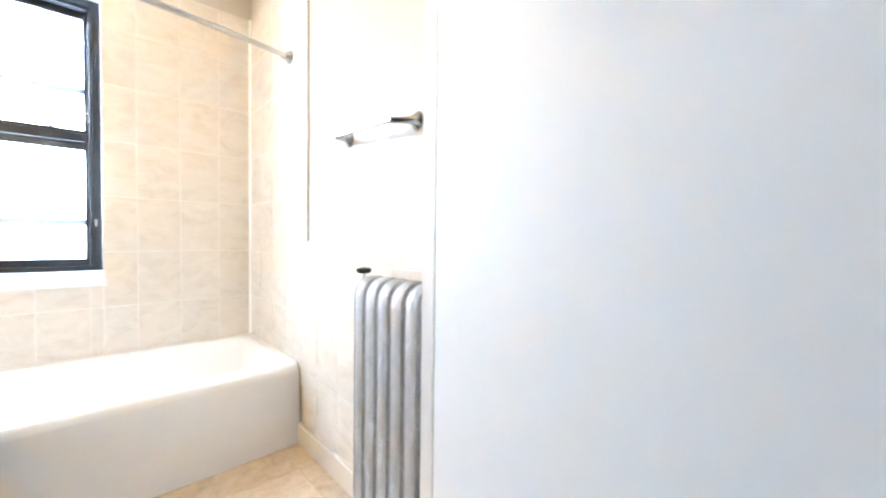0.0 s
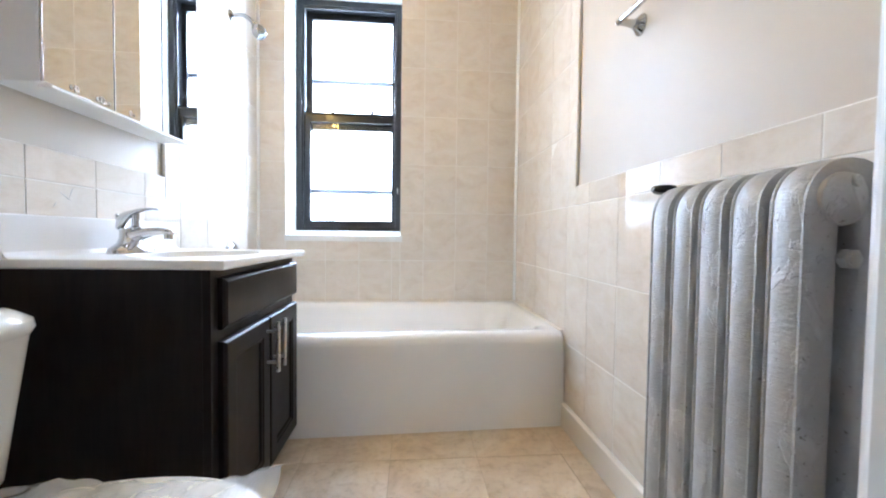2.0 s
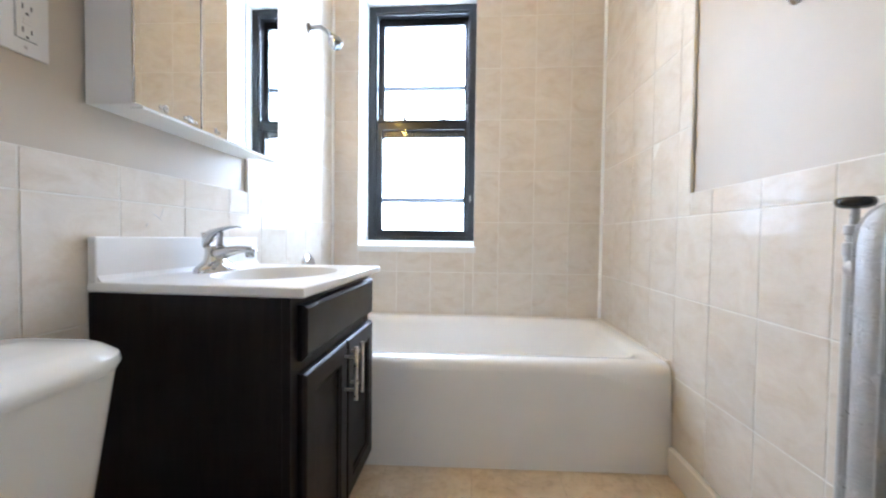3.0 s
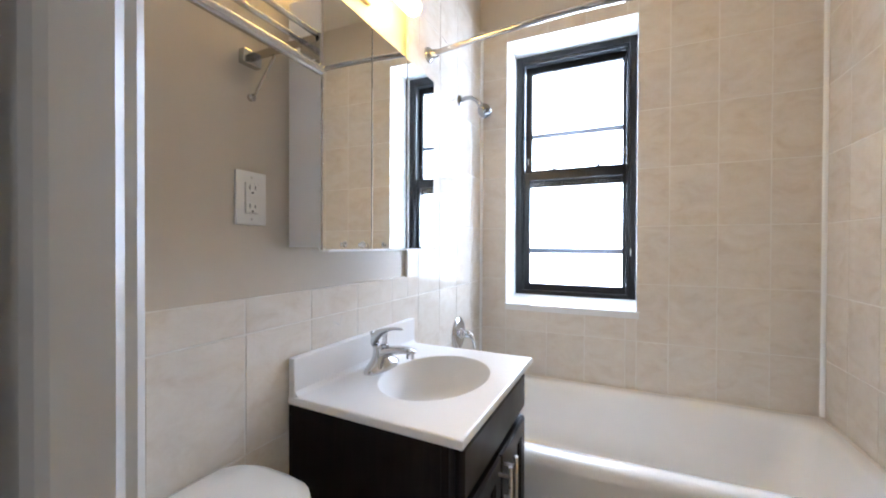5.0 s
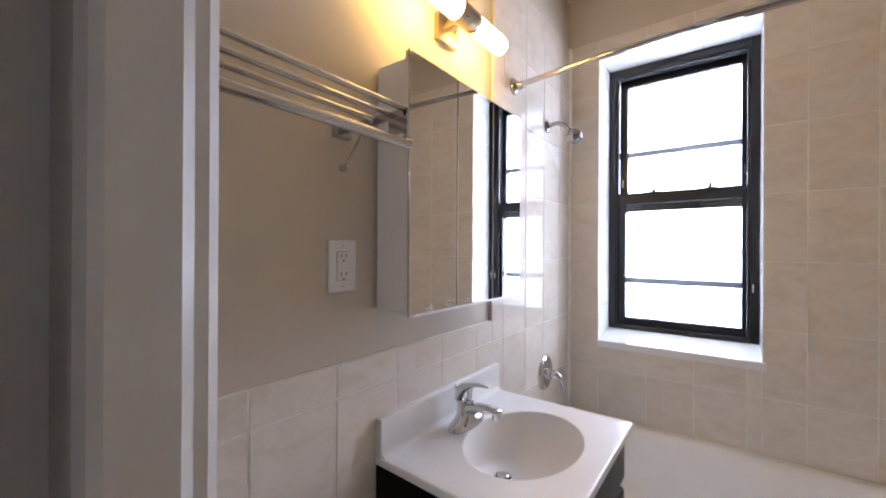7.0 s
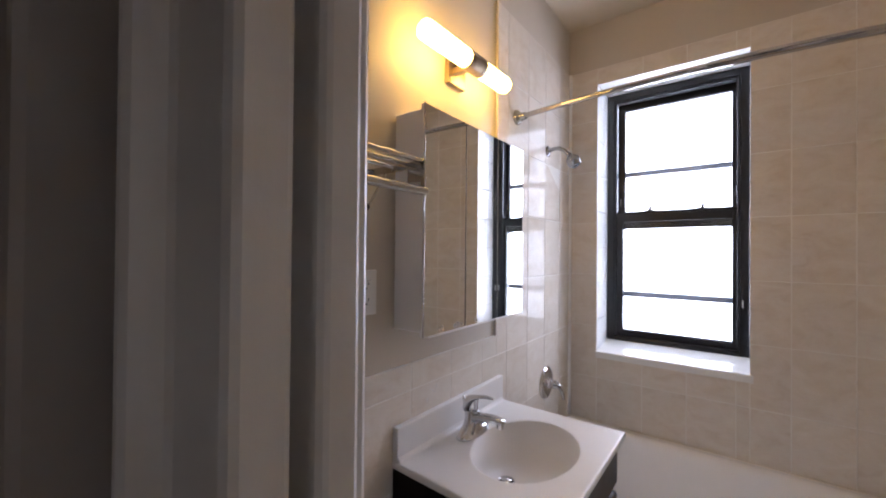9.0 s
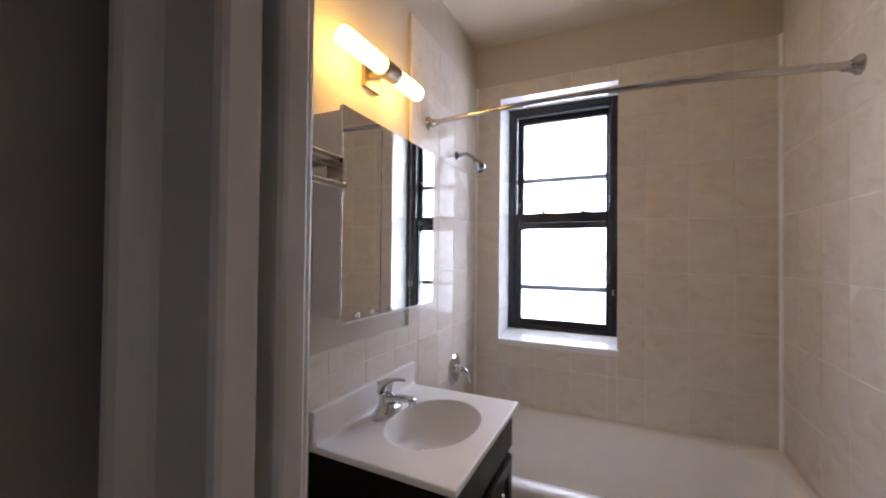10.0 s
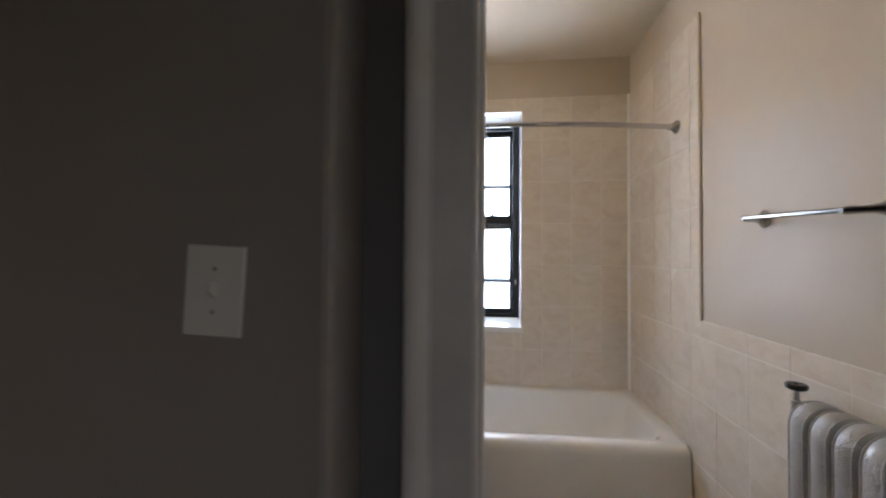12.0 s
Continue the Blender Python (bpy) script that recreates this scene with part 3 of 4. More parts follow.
# ---- mirror cabinet ----
mcab = thing("mirror_cabinet", "white medicine cabinet with three mirror doors", "cabinet", at=(0.06, 1.30, 1.40))
MY0, MY1, MZ0, MZ1 = 1.028, 1.590, 1.095, 1.706
piece(mcab, "body", box(bmesh.new(), (-0.007, MY0, MZ0), (0.104, MY1, MZ1), 0.0015), CABINET)
# Black strips painted in for the shade between the mirror doors
for gy in (1.2054, 1.4035):
    piece(mcab, "gasket", box(bmesh.new(), (0.1042, gy - 0.0023, 1.092), (0.1192, gy + 0.0023, 1.708)), DARK, "dark strip standing in for shade in the gap between the doors")
for y0, y1, turn in ((1.008, 1.2030, 0.0), (1.2078, 1.4012, 0.0), (1.4058, 1.600, -0.45)):
    leaf = piece(mcab, "door", box(bmesh.new(), (0.106, y0, 1.090), (0.117, y1, 1.710), 0.0008), CABINET)
    g = bmesh.new()
    box(g, (0.117, y0, 1.090), (0.1205, y1, 1.710), 0.0012, 1)
    part("mirror", g, MIRROR, leaf, "silvered mirror pane")
    hinge = Vector((0.106, y0, 0.0))
    swing = Matrix.Translation(hinge) @ Matrix.Rotation(radians(turn), 4, "Z") @ Matrix.Translation(-hinge)
    leaf.data.transform(swing)
    leaf.children[0].data.transform(swing)
piece(mcab, "edge_strip", box(bmesh.new(), (0.1165, 1.0045, 1.088), (0.1215, 1.0082, 1.712), 0.001), CHROME, "chrome strip along the mirror edge")
piece(mcab, "bottom_lip", box(bmesh.new(), (0.090, 1.03, 1.084), (0.1195, 1.592, 1.0895), 0.001), CABINET)
for y, r in ((1.075, 0.005), (1.088, 0.008), (1.15, 0.006), (1.164, 0.009), (1.172, 0.005), (1.186, 0.004), (1.262, 0.007), (1.275, 0.004)):
    sm = bmesh.new()
    rng = random.Random(int(y * 1000))
    pts = [(0.1212, y + r * (0.7 + 0.5 * rng.random()) * math.cos(a), 1.094 + max(0, 0.004 + r * (0.8 + 0.8 * rng.random()) * math.sin(a) + r * 0.6)) for a in (2 * math.pi * k / 11 for k in range(11))]
    loft(sm, [pts, [(p[0] + 0.0005, p[1], p[2]) for p in pts]])
    piece(mcab, "smudge", sm, SMEAR, "dried white smudge on the mirror")

mcab.rotation_euler = (0, 0, radians(0.9))

# ---- wall lamp ----
lamp = thing("wall_lamp", "lit double-tube wall lamp with a brass-toned metal band", "lamp", at=(0.0, 1.31, 1.94))
LZ, LX = 1.938, 0.085
for y0, y1 in ((1.250, 1.040), (1.340, 1.516)):
    d = 1 if y1 > y0 else -1
    g = bmesh.new()
    prof = [(0.030, 0.0), (0.030, abs(y1 - y0) - 0.016), (0.0275, abs(y1 - y0) - 0.006), (0.021, abs(y1 - y0)), (0.006, abs(y1 - y0) + 0.002)]
    m = Matrix.Translation((LX, y0, LZ)) @ (Matrix.Rotation(radians(-90 * d), 4, "X"))
    lathe(g, prof, m, 28)
    piece(lamp, "glass_tube", g, OPAL, "glowing opal glass tube", True)
bd = bmesh.new()
band = [(0.0312, 0.0), (0.0325, 0.003)]
for c in (0.022, 0.048, 0.072):
    band += [(0.0325, c - 0.0016), (0.0314, c - 0.0008), (0.0314, c + 0.0008), (0.0325, c + 0.0016)]
lathe(bd, band + [(0.0325, 0.091), (0.0312, 0.094)], Matrix.Translation((LX, 1.248, LZ)) @ Matrix.Rotation(radians(-90), 4, "X"), 32)
piece(lamp, "band", bd, BRASS, "brushed metal band", True)
piece(lamp, "arm", box(bmesh.new(), (0.0, 1.284, LZ - 0.018), (LX - 0.028, 1.308, LZ + 0.006), 0.003), BRASS)
piece(lamp, "backplate", box(bmesh.new(), (-0.008, 1.262, LZ - 0.052), (0.010, 1.360, LZ + 0.030), 0.003), BRASS)

# ---- shower ----
shower = thing("wall_shower", "chrome shower head on a bent arm", "shower", at=(0.0, 2.126, 1.837))
fl = bmesh.new()
lathe(fl, [(0.028, 0.0), (0.028, 0.003), (0.024, 0.008), (0.012, 0.012), (0.010, 0.013)], Matrix.Translation((0.0, 2.126, 1.837)) @ TO_X, 24)
piece(shower, "flange", fl, SHOWER_CHROME, smooth=True)
ab = bmesh.new()
tube(ab, [(0.0, 2.126, 1.837), (0.030, 2.127, 1.846), (0.058, 2.128, 1.846), (0.085, 2.129, 1.832), (0.108, 2.130, 1.806)], 0.0102, 14)
piece(shower, "arm", ab, SHOWER_CHROME, smooth=True)
hd = bmesh.new()
ax = Matrix.Translation((0.106, 2.130, 1.809)) @ Vector((0.55, 0.05, -0.83)).to_track_quat("Z", "Y").to_matrix().to_4x4()
lathe(hd, [(0.009, -0.006), (0.013, 0.0), (0.0135, 0.007), (0.012, 0.010), (0.019, 0.014), (0.027, 0.023), (0.0325, 0.036), (0.0335, 0.047), (0.031, 0.060), (0.026, 0.070), (0.0235, 0.073), (0.0215, 0.071)], ax, 28)
piece(shower, "head", hd, SHOWER_CHROME, smooth=True)
hf = bmesh.new()
lathe(hf, [(0.0215, 0.0695), (0.0215, 0.0715), (0.008, 0.073)], ax, 28)
piece(shower, "spray_face", hf, RUBBER, "dark spray face", True)

mixer = thing("shower_mixer", "round chrome shower mixer with a lever", "shower mixer", at=(0.0, 2.12, 0.655))
mb = bmesh.new()
lathe(mb, [(0.082, 0.0), (0.082, 0.003), (0.076, 0.009), (0.052, 0.015), (0.030, 0.015), (0.027, 0.017), (0.026, 0.032), (0.022, 0.034)], Matrix.Translation((0.0, 2.12, 0.655)) @ TO_X, 36)
piece(mixer, "escutcheon", mb, CHROME, smooth=True)
ml = bmesh.new()
lathe(ml, [(0.020, 0.030), (0.021, 0.038), (0.020, 0.056), (0.014, 0.064), (0.004, 0.066)], Matrix.Translation((0.0, 2.12, 0.655)) @ TO_X, 24)
tube(ml, [(0.050, 2.122, 0.655), (0.066, 2.126, 0.648), (0.078, 2.130, 0.628), (0.084, 2.134, 0.598), (0.086, 2.136, 0.582)], [0.014, 0.0125, 0.010, 0.0085, 0.006], 14)
piece(mixer, "lever", ml, CHROME, smooth=True)

# ---- shower curtain rod ----
rod = thing("shower_rod", "bowed chrome shower curtain rod", "curtain rod", at=(0.76, 1.78, 1.908))


def rod_at(u):
    return (0.004 + u * (W - 0.008), 1.775 + 0.018 * u - 0.085 * math.sin(math.pi * u), 1.912 - 0.010 * u)


for u0, u1, r in ((0.0, 0.47, 0.0110), (0.46, 1.0, 0.0128)):
    rb = bmesh.new()
    tube(rb, [rod_at(u0 + (u1 - u0) * k / 20) for k in range(21)], r, 16)
    piece(rod, "rod_length", rb, ROD, smooth=True)
for u, m in ((0.0, TO_X), (1.0, TO_MINUS_X)):
    p = rod_at(u)
    eb = bmesh.new()
    lathe(eb, [(0.032, -0.004), (0.032, 0.002), (0.029, 0.008), (0.022, 0.014), (0.0165, 0.026), (0.0165, 0.038), (0.0135, 0.042)], Matrix.Translation(p) @ m, 28)
    piece(rod, "end_flange", eb, ROD, smooth=True)

# ---- towel bar ----
bar = thing("towel_bar", "chrome towel bar on flared posts", "towel bar", at=(W, 1.0, 1.385))
BZ = 1.388
bb = bmesh.new()
tube(bb, [(1.466, 0.826, BZ - 0.016), (1.466, 1.196, BZ + 0.002)], 0.0078, 14)
lathe(bb, [(0.0075, 0.0), (0.0095, 0.003), (0.0095, 0.010), (0.007, 0.013), (0.0055, 0.017), (0.002, 0.020)], Matrix.Translation((1.466, 1.194, BZ + 0.002)) @ Matrix.Rotation(radians(-90), 4, "X"), 14)
piece(bar, "bar", bb, POLISHED, smooth=True)
for y, lean, z in ((0.776, 0.048, BZ - 0.017), (1.202, -0.010, BZ - 0.002)):
    pb = bmesh.new()
    prof = [(1.532, 0.030, 0), (1.527, 0.030, 0), (1.522, 0.0255, 0.02), (1.515, 0.0175, 0.08), (1.505, 0.0122, 0.24), (1.492, 0.0104, 0.50), (1.479, 0.0102, 0.78), (1.466, 0.0108, 1.0), (1.458, 0.007, 1.08)]
    loft(pb, [[(x, y + lean * f + 0.9 * r * math.cos(a), z + r * math.sin(a)) for a in (2 * math.pi * (k + 0.5) / 16 for k in range(16))] for x, r, f in prof])
    piece(bar, "post", pb, POLISHED, smooth=True)

# ---- towel shelf ----
shelf = thing("towel_shelf", "chrome wall towel rack with three rods and a towel rail", "towel rack", at=(0.0, 0.68, 1.52))
for x, z, r in ((0.196, 1.527, 0.0055), (0.152, 1.525, 0.0055), (0.108, 1.523, 0.0055)):
    rb = bmesh.new()
    tube(rb, [(x, 0.47, z), (x, 0.922, z)], r, 12)
    piece(shelf, "rod", rb, SATIN, smooth=True)
rb = bmesh.new()
tube(rb, [(0.200, 0.47, 1.457), (0.200, 0.922, 1.457)], 0.0102, 18)
piece(shelf, "towel_rail", rb, SATIN, smooth=True)
for y in (0.916, 0.474):
    bb = bmesh.new()
    box(bb, (0.010, y - 0.003, 1.512), (0.203, y + 0.003, 1.530), 0.0015)
    box(bb, (0.192, y - 0.003, 1.448), (0.206, y + 0.003, 1.530), 0.002)
    box(bb, (0.150, y - 0.002, 1.480), (0.196, y + 0.002, 1.516), 0.001)
    box(bb, (-0.008, y - 0.026, 1.500), (0.012, y + 0.020, 1.532), 0.003)
    lathe(bb, [(0.007, 0.0), (0.007, 0.006), (0.004, 0.009)], Matrix.Translation((0.10, y - 0.003, 1.521)) @ Matrix.Rotation(radians(90), 4, "X"), 12)
    piece(shelf, "bracket", bb, SATIN)
    br = bmesh.new()
    tube(br, [(0.070, y + 0.004, 1.512), (0.004, y + 0.006, 1.438)], 0.003, 8)
    lathe(br, [(0.0085, -0.008), (0.0085, 0.001), (0.006, 0.004), (0.003, 0.004)], Matrix.Translation((0.0, y + 0.005, 1.434)) @ TO_X, 14)
    piece(shelf, "brace", br, SATIN, "thin slanted brace", True)


# ---- outlet and switch ----
outlet = thing("power_outlet", "white double power outlet in a square-edged plate", "outlet", at=(-0.008, 0.92, 1.205))
piece(outlet, "plate", box(bmesh.new(), (-0.008, 0.881, 1.145), (-0.002, 0.959, 1.266), 0.002), PLASTIC)
piece(outlet, "socket_face", box(bmesh.new(), (-0.003, 0.903, 1.172), (0.0015, 0.937, 1.239), 0.001), PLASTIC)
for z in (1.2285, 1.1865):
    sb = bmesh.new()
    box(sb, (0.0010, 0.9115, z - 0.004), (0.0020, 0.9135, z + 0.006))
    box(sb, (0.0010, 0.9255, z - 0.003), (0.0020, 0.9275, z + 0.005))
    box(sb, (0.0010, 0.9172, z - 0.0125), (0.0020, 0.9218, z - 0.0085))
    piece(outlet, "slot", sb, DARK, "dark plug slots")
# Dark sheet just wider than the face, imitates its shadow line
piece(outlet, "face_gap", boxes(((-0.0021, 0.9024, 1.1714), (-0.0016, 0.9376, 1.2396))), DARK, "thin dark outline imitating the shadow line round the socket face")
for z in (1.2085, 1.2015):
    piece(outlet, "button", box(bmesh.new(), (0.001, 0.9125, z - 0.0026), (0.0027, 0.9275, z + 0.0026), 0.0004), PLASTIC)
for z in (1.2525, 1.1585):
    piece(outlet, "screw", lathe(bmesh.new(), [(0.003, 0.0), (0.002, 0.001)], Matrix.Translation((-0.002, 0.92, z)) @ TO_X, 10), NICKEL)

switch = thing("light_switch", "white single toggle light switch on the hall wall", "light switch", at=(0.236, 0.262, 1.20))
piece(switch, "plate", box(bmesh.new(), (0.194, 0.2555, 1.141), (0.279, 0.2625, 1.264), 0.0025), PLASTIC)
tg = bmesh.new()
loft(tg, [[(0.2365 + sx * w, 0.2565 - d, 1.203 + h + sz * t) for sx, sz in ((-1, -1), (1, -1), (1, 1), (-1, 1))] for d, h, w, t in ((0.0, 0.0, 0.005, 0.011), (0.008, 0.003, 0.0045, 0.008), (0.013, 0.006, 0.004, 0.005))])
piece(switch, "toggle", tg, PLASTIC)
for z in (1.232, 1.174):
    piece(switch, "screw", lathe(bmesh.new(), [(0.0035, 0.0), (0.0025, 0.0012)], Matrix.Translation((0.2365, 0.2555, z)) @ Matrix.Rotation(radians(90), 4, "X"), 10), NICKEL)

switch.rotation_euler = (0, radians(2.5), 0)

# ---- radiator ----
radiator = thing("radiator", "old cast-iron column radiator in silver paint", "radiator", at=(1.435, 0.72, 0))
RX0, RX1, RZC = 1.407, 1.474, 0.814


def radiator_section(yc):
    """One section: two columns joined by an arch above and a foot piece below, with a raised bead along each edge."""
    bm = bmesh.new()
    cx, arm = (RX0 + RX1) / 2, (RX1 - RX0) / 2
    path = [(RX0, 0.14 + 0.067 * k, -1.0, 0.0) for k in range(10)]
    path += [(cx + arm * math.copysign(abs(math.cos(math.pi - math.pi * k / 14)) ** 0.85, math.cos(math.pi - math.pi * k / 14)), RZC + 0.041 * max(0.0, math.sin(math.pi * k / 14)) ** 0.8, math.cos(math.pi - math.pi * k / 14), math.sin(math.pi * k / 14)) for k in range(15)]
    path += [(RX1, 0.743 - 0.067 * k, 1.0, 0.0) for k in range(10)]
    # half outline: (across, outward)
    half = [(0.0, 0.0320), (0.009, 0.0314), (0.016, 0.0296), (0.0195, 0.0282), (0.0212, 0.0300), (0.0240, 0.0302), (0.0262, 0.0276), (0.0285, 0.0225), (0.0305, 0.0150), (0.0312, 0.0060), (0.0304, -0.0040), (0.0275, -0.0125), (0.0220, -0.0180), (0.0120, -0.0208), (0.0, -0.0215)]
    outline = half + [(-a, b) for a, b in half[-2:0:-1]]
    loft(bm, [[(x + b * nx, yc + a, z + b * nz) for a, b in outline] for x, z, nx, nz in path])
    box(bm, (RX0 - 0.026, yc - 0.030, 0.075), (RX1 + 0.026, yc + 0.030, 0.155), 0.014, 3)
    return bm


first = piece(radiator, "section", radiator_section(0.867), RADIATOR, smooth=True)
for k in range(1, 5):
    more = new("section", first.data)
    under(more, radiator)
    more.location = (0, -0.0650 * k, 0)
hub = bmesh.new()
lathe(hub, [(0.0, 0.0), (0.026, 0.001), (0.0325, 0.006), (0.034, 0.012), (0.034, 0.06)], Matrix.Translation((1.421, 0.567, 0.832)) @ Matrix.Rotation(radians(-90), 4, "X"), 28)
lathe(hub, [(0.0, 0.0), (0.006, 0.001), (0.009, 0.005), (0.009, 0.012)], Matrix.Translation((1.429, 0.564, 0.853)) @ Matrix.Rotation(radians(-90), 4, "X"), 10)
piece(radiator, "end_hub", hub, RADIATOR, smooth=True)
tie = bmesh.new()
tube(tie, [(1.424, 0.562, 0.757), (1.424, 0.90, 0.757)], 0.007, 10)
lathe(tie, [(0.013, 0.0), (0.013, 0.010)], Matrix.Translation((1.424, 0.563, 0.757)) @ Matrix.Rotation(radians(-90), 4, "X"), 6)
piece(radiator, "tie_rod", tie, RADIATOR)
piece(radiator, "bottom_hub", tube(bmesh.new(), [(1.437, 0.572, 0.115), (1.437, 0.92, 0.115)], 0.028, 16), RADIATOR, smooth=True)
for y in (0.607, 0.867):
    for x in (RX0, RX1):
        piece(radiator, "foot", lathe(bmesh.new(), [(0.022, 0.0), (0.018, 0.02), (0.016, 0.08)], Matrix.Translation((x, y, 0)), 14), RADIATOR, smooth=True)
piece(radiator, "valve", tube(bmesh.new(), [(1.466, 0.984, 0.80), (1.466, 0.984, 0.822), (1.466, 0.984, 0.824), (1.466, 0.984, 0.836), (1.466, 0.984, 0.838), (1.466, 0.984, 0.852), (1.466, 0.984, 0.854), (1.466, 0.984, 0.888)], [0.015, 0.015, 0.011, 0.011, 0.014, 0.014, 0.007, 0.006], 12), RADIATOR, smooth=True)
pipe = bmesh.new()
tube(pipe, [(1.466, 0.984, 0.0), (1.466, 0.984, 0.80)], 0.012, 14)
tube(pipe, [(1.466, 0.984, 0.78), (1.460, 0.92, 0.78), (1.450, 0.88, 0.79)], 0.016, 12)
piece(radiator, "supply_pipe", pipe, RADIATOR, smooth=True)
wheel = bmesh.new()
lathe(wheel, [(0.007, 0.881), (0.016, 0.882), (0.023, 0.885), (0.0262, 0.890), (0.0262, 0.896), (0.0235, 0.900), (0.017, 0.9015), (0.010, 0.899), (0.006, 0.8995), (0.003, 0.903)], Matrix.Translation((1.466, 0.984, 0)), 24)
piece(radiator, "valve_wheel", wheel, RUBBER, "black round valve wheel", True)

# ---- toilet ----
toilet = thing("toilet", "white porcelain toilet with a tank against the wall", "toilet", at=(0.3, 0.70, 0))
tk = bmesh.new()
loft(tk, [rounded(0.115, 0.664, 0.085, 0.175, 0.04, 0.335), rounded(0.117, 0.664, 0.095, 0.186, 0.04, 0.36), rounded(0.118, 0.664, 0.102, 0.198, 0.035, 0.48), rounded(0.121, 0.664, 0.110, 0.212, 0.035, 0.606)])
piece(toilet, "tank", tk, PORCELAIN, smooth=True)
ld = bmesh.new()
loft(ld, [rounded(0.125, 0.664, 0.110, 0.210, 0.085, 0.602), rounded(0.128, 0.664, 0.122, 0.224, 0.085, 0.604), rounded(0.128, 0.664, 0.126, 0.228, 0.085, 0.615), rounded(0.128, 0.664, 0.124, 0.226, 0.085, 0.628), rounded(0.126, 0.664, 0.114, 0.214, 0.085, 0.640), rounded(0.124, 0.664, 0.098, 0.196, 0.05, 0.646), rounded(0.122, 0.664, 0.05, 0.14, 0.04, 0.648)])
piece(toilet, "tank_lid", ld, PORCELAIN, smooth=True)
bw = bmesh.new()
loft(bw, [oval(0.36, 0.664, 0.20, 0.105, 0.0, 40, 2.6), oval(0.36, 0.664, 0.19, 0.10, 0.04, 40, 2.6), oval(0.37, 0.664, 0.19, 0.11, 0.16, 40), oval(0.42, 0.664, 0.225, 0.15, 0.24, 40), oval(0.445, 0.664, 0.245, 0.178, 0.312, 40), oval(0.447, 0.664, 0.247, 0.180, 0.326, 40), oval(0.447, 0.664, 0.24, 0.173, 0.331, 40)])
box(bw, (0.05, 0.595, 0.18), (0.30, 0.775, 0.335), 0.03, 3)
piece(toilet, "bowl", bw, PORCELAIN, smooth=True)
st = bmesh.new()
loft(st, [oval(0.452, 0.664, 0.235, 0.176, 0.331, 40, 2.2), oval(0.452, 0.664, 0.240, 0.181, 0.337, 40, 2.2), oval(0.452, 0.664, 0.238, 0.178, 0.348, 40, 2.2), oval(0.452, 0.664, 0.225, 0.165, 0.354, 40, 2.2), oval(0.45, 0.664, 0.12, 0.08, 0.357, 40, 2.2)])
piece(toilet, "seat_lid", st, PLASTIC, smooth=True)

wrap = bmesh.new()
NX, NY = 46, 40
grid = []
for i in range(NX):
    row = []
    for j in range(NY):
        x, y = 0.235 + 0.438 * i / (NX - 1), 0.47 + 0.335 * j / (NY - 1)
        crease = abs(noise.noise(Vector((x * 16, y * 16, 2.0)))) * 0.018 + noise.noise(Vector((x * 45, y * 40, 7.0))) * 0.006
        hump = 0.014 * max(0.0, 1 - abs(j - NY * 0.8) / 7.0) * (0.4 + 0.6 * abs(noise.noise(Vector((x * 9, 0, 3)))))
        lift = 0.030 * max(0.0, (i - NX + 12) / 12.0) * max(0.0, (j - NY + 14) / 14.0) + 0.020 * max(0.0, 1 - abs(i - 9) / 6.0) * max(0.0, (j - NY + 10) / 10.0)
        row.append(wrap.verts.new((x + 0.012 * noise.noise(Vector((x * 5, y * 21, 1))), y + 0.014 * noise.noise(Vector((x * 17, 0.0, 5))), 0.360 + crease + hump + lift)))
    grid.append(row)
for i in range(NX - 1):
    for j in range(NY - 1):
        wrap.faces.new((grid[i][j], grid[i + 1][j], grid[i + 1][j + 1], grid[i][j + 1]))
tagged(part("plastic_wrap", wrap, FILM, smooth=True), "crumpled clear plastic film lying on the toilet lid", "plastic film")

# ---- tile pieces of the walls ----
TILE_MESHES = {}


def tile_mesh(w, h, d, material, name):
    key = (round(w, 4), round(h, 4), d, material.name)
    if key not in TILE_MESHES:
        bm = bmesh.new()
        c = 0.0010
        rings = []
        for inset, z in ((0.0, -d), (0.0, -c), (c * 0.4, -c * 0.35), (c, 0.0)):
            rings.append([(inset, inset, z), (w - inset, inset, z), (w - inset, h - inset, z), (inset, h - inset, z)])
        loft(bm, rings)
        TILE_MESHES[key] = mesh_of(name, bm, material)
    return TILE_MESHES[key]


RNG = random.Random(11)


def lay(owner, frame_matrix, us, vs, skip=(), name="tile", material=TILE, joint=0.0038, depth=0.0055):
    """Tiles between the joint lines us and vs, in the plane of frame_matrix (u, v, outward). skip: (u0, u1, v0, v1) openings."""
    for u0, u1 in zip(us, us[1:]):
        for v0, v1 in zip(vs, vs[1:]):
            a0, a1, b0, b1 = u0, u1, v0, v1
            drop = False
            for s0, s1, t0, t1 in skip:
                if a0 >= s0 - 1e-4 and a1 <= s1 + 1e-4 and b0 >= t0 - 1e-4 and b1 <= t1 + 1e-4:
                    drop = True
            if drop or a1 - a0 < 0.008 or b1 - b0 < 0.008:
                continue
            ob = new(name, tile_mesh(a1 - a0 - joint, b1 - b0 - joint, depth, material, name))
            ob.parent = owner
            tilt = Matrix.Rotation(RNG.uniform(-0.003, 0.003), 4, "X") @ Matrix.Rotation(RNG.uniform(-0.003, 0.003), 4, "Y")
            ob.matrix_basis = frame_matrix @ Matrix.Translation((a0 + joint / 2, b0 + joint / 2, RNG.uniform(-0.0004, 0.0003))) @ tilt


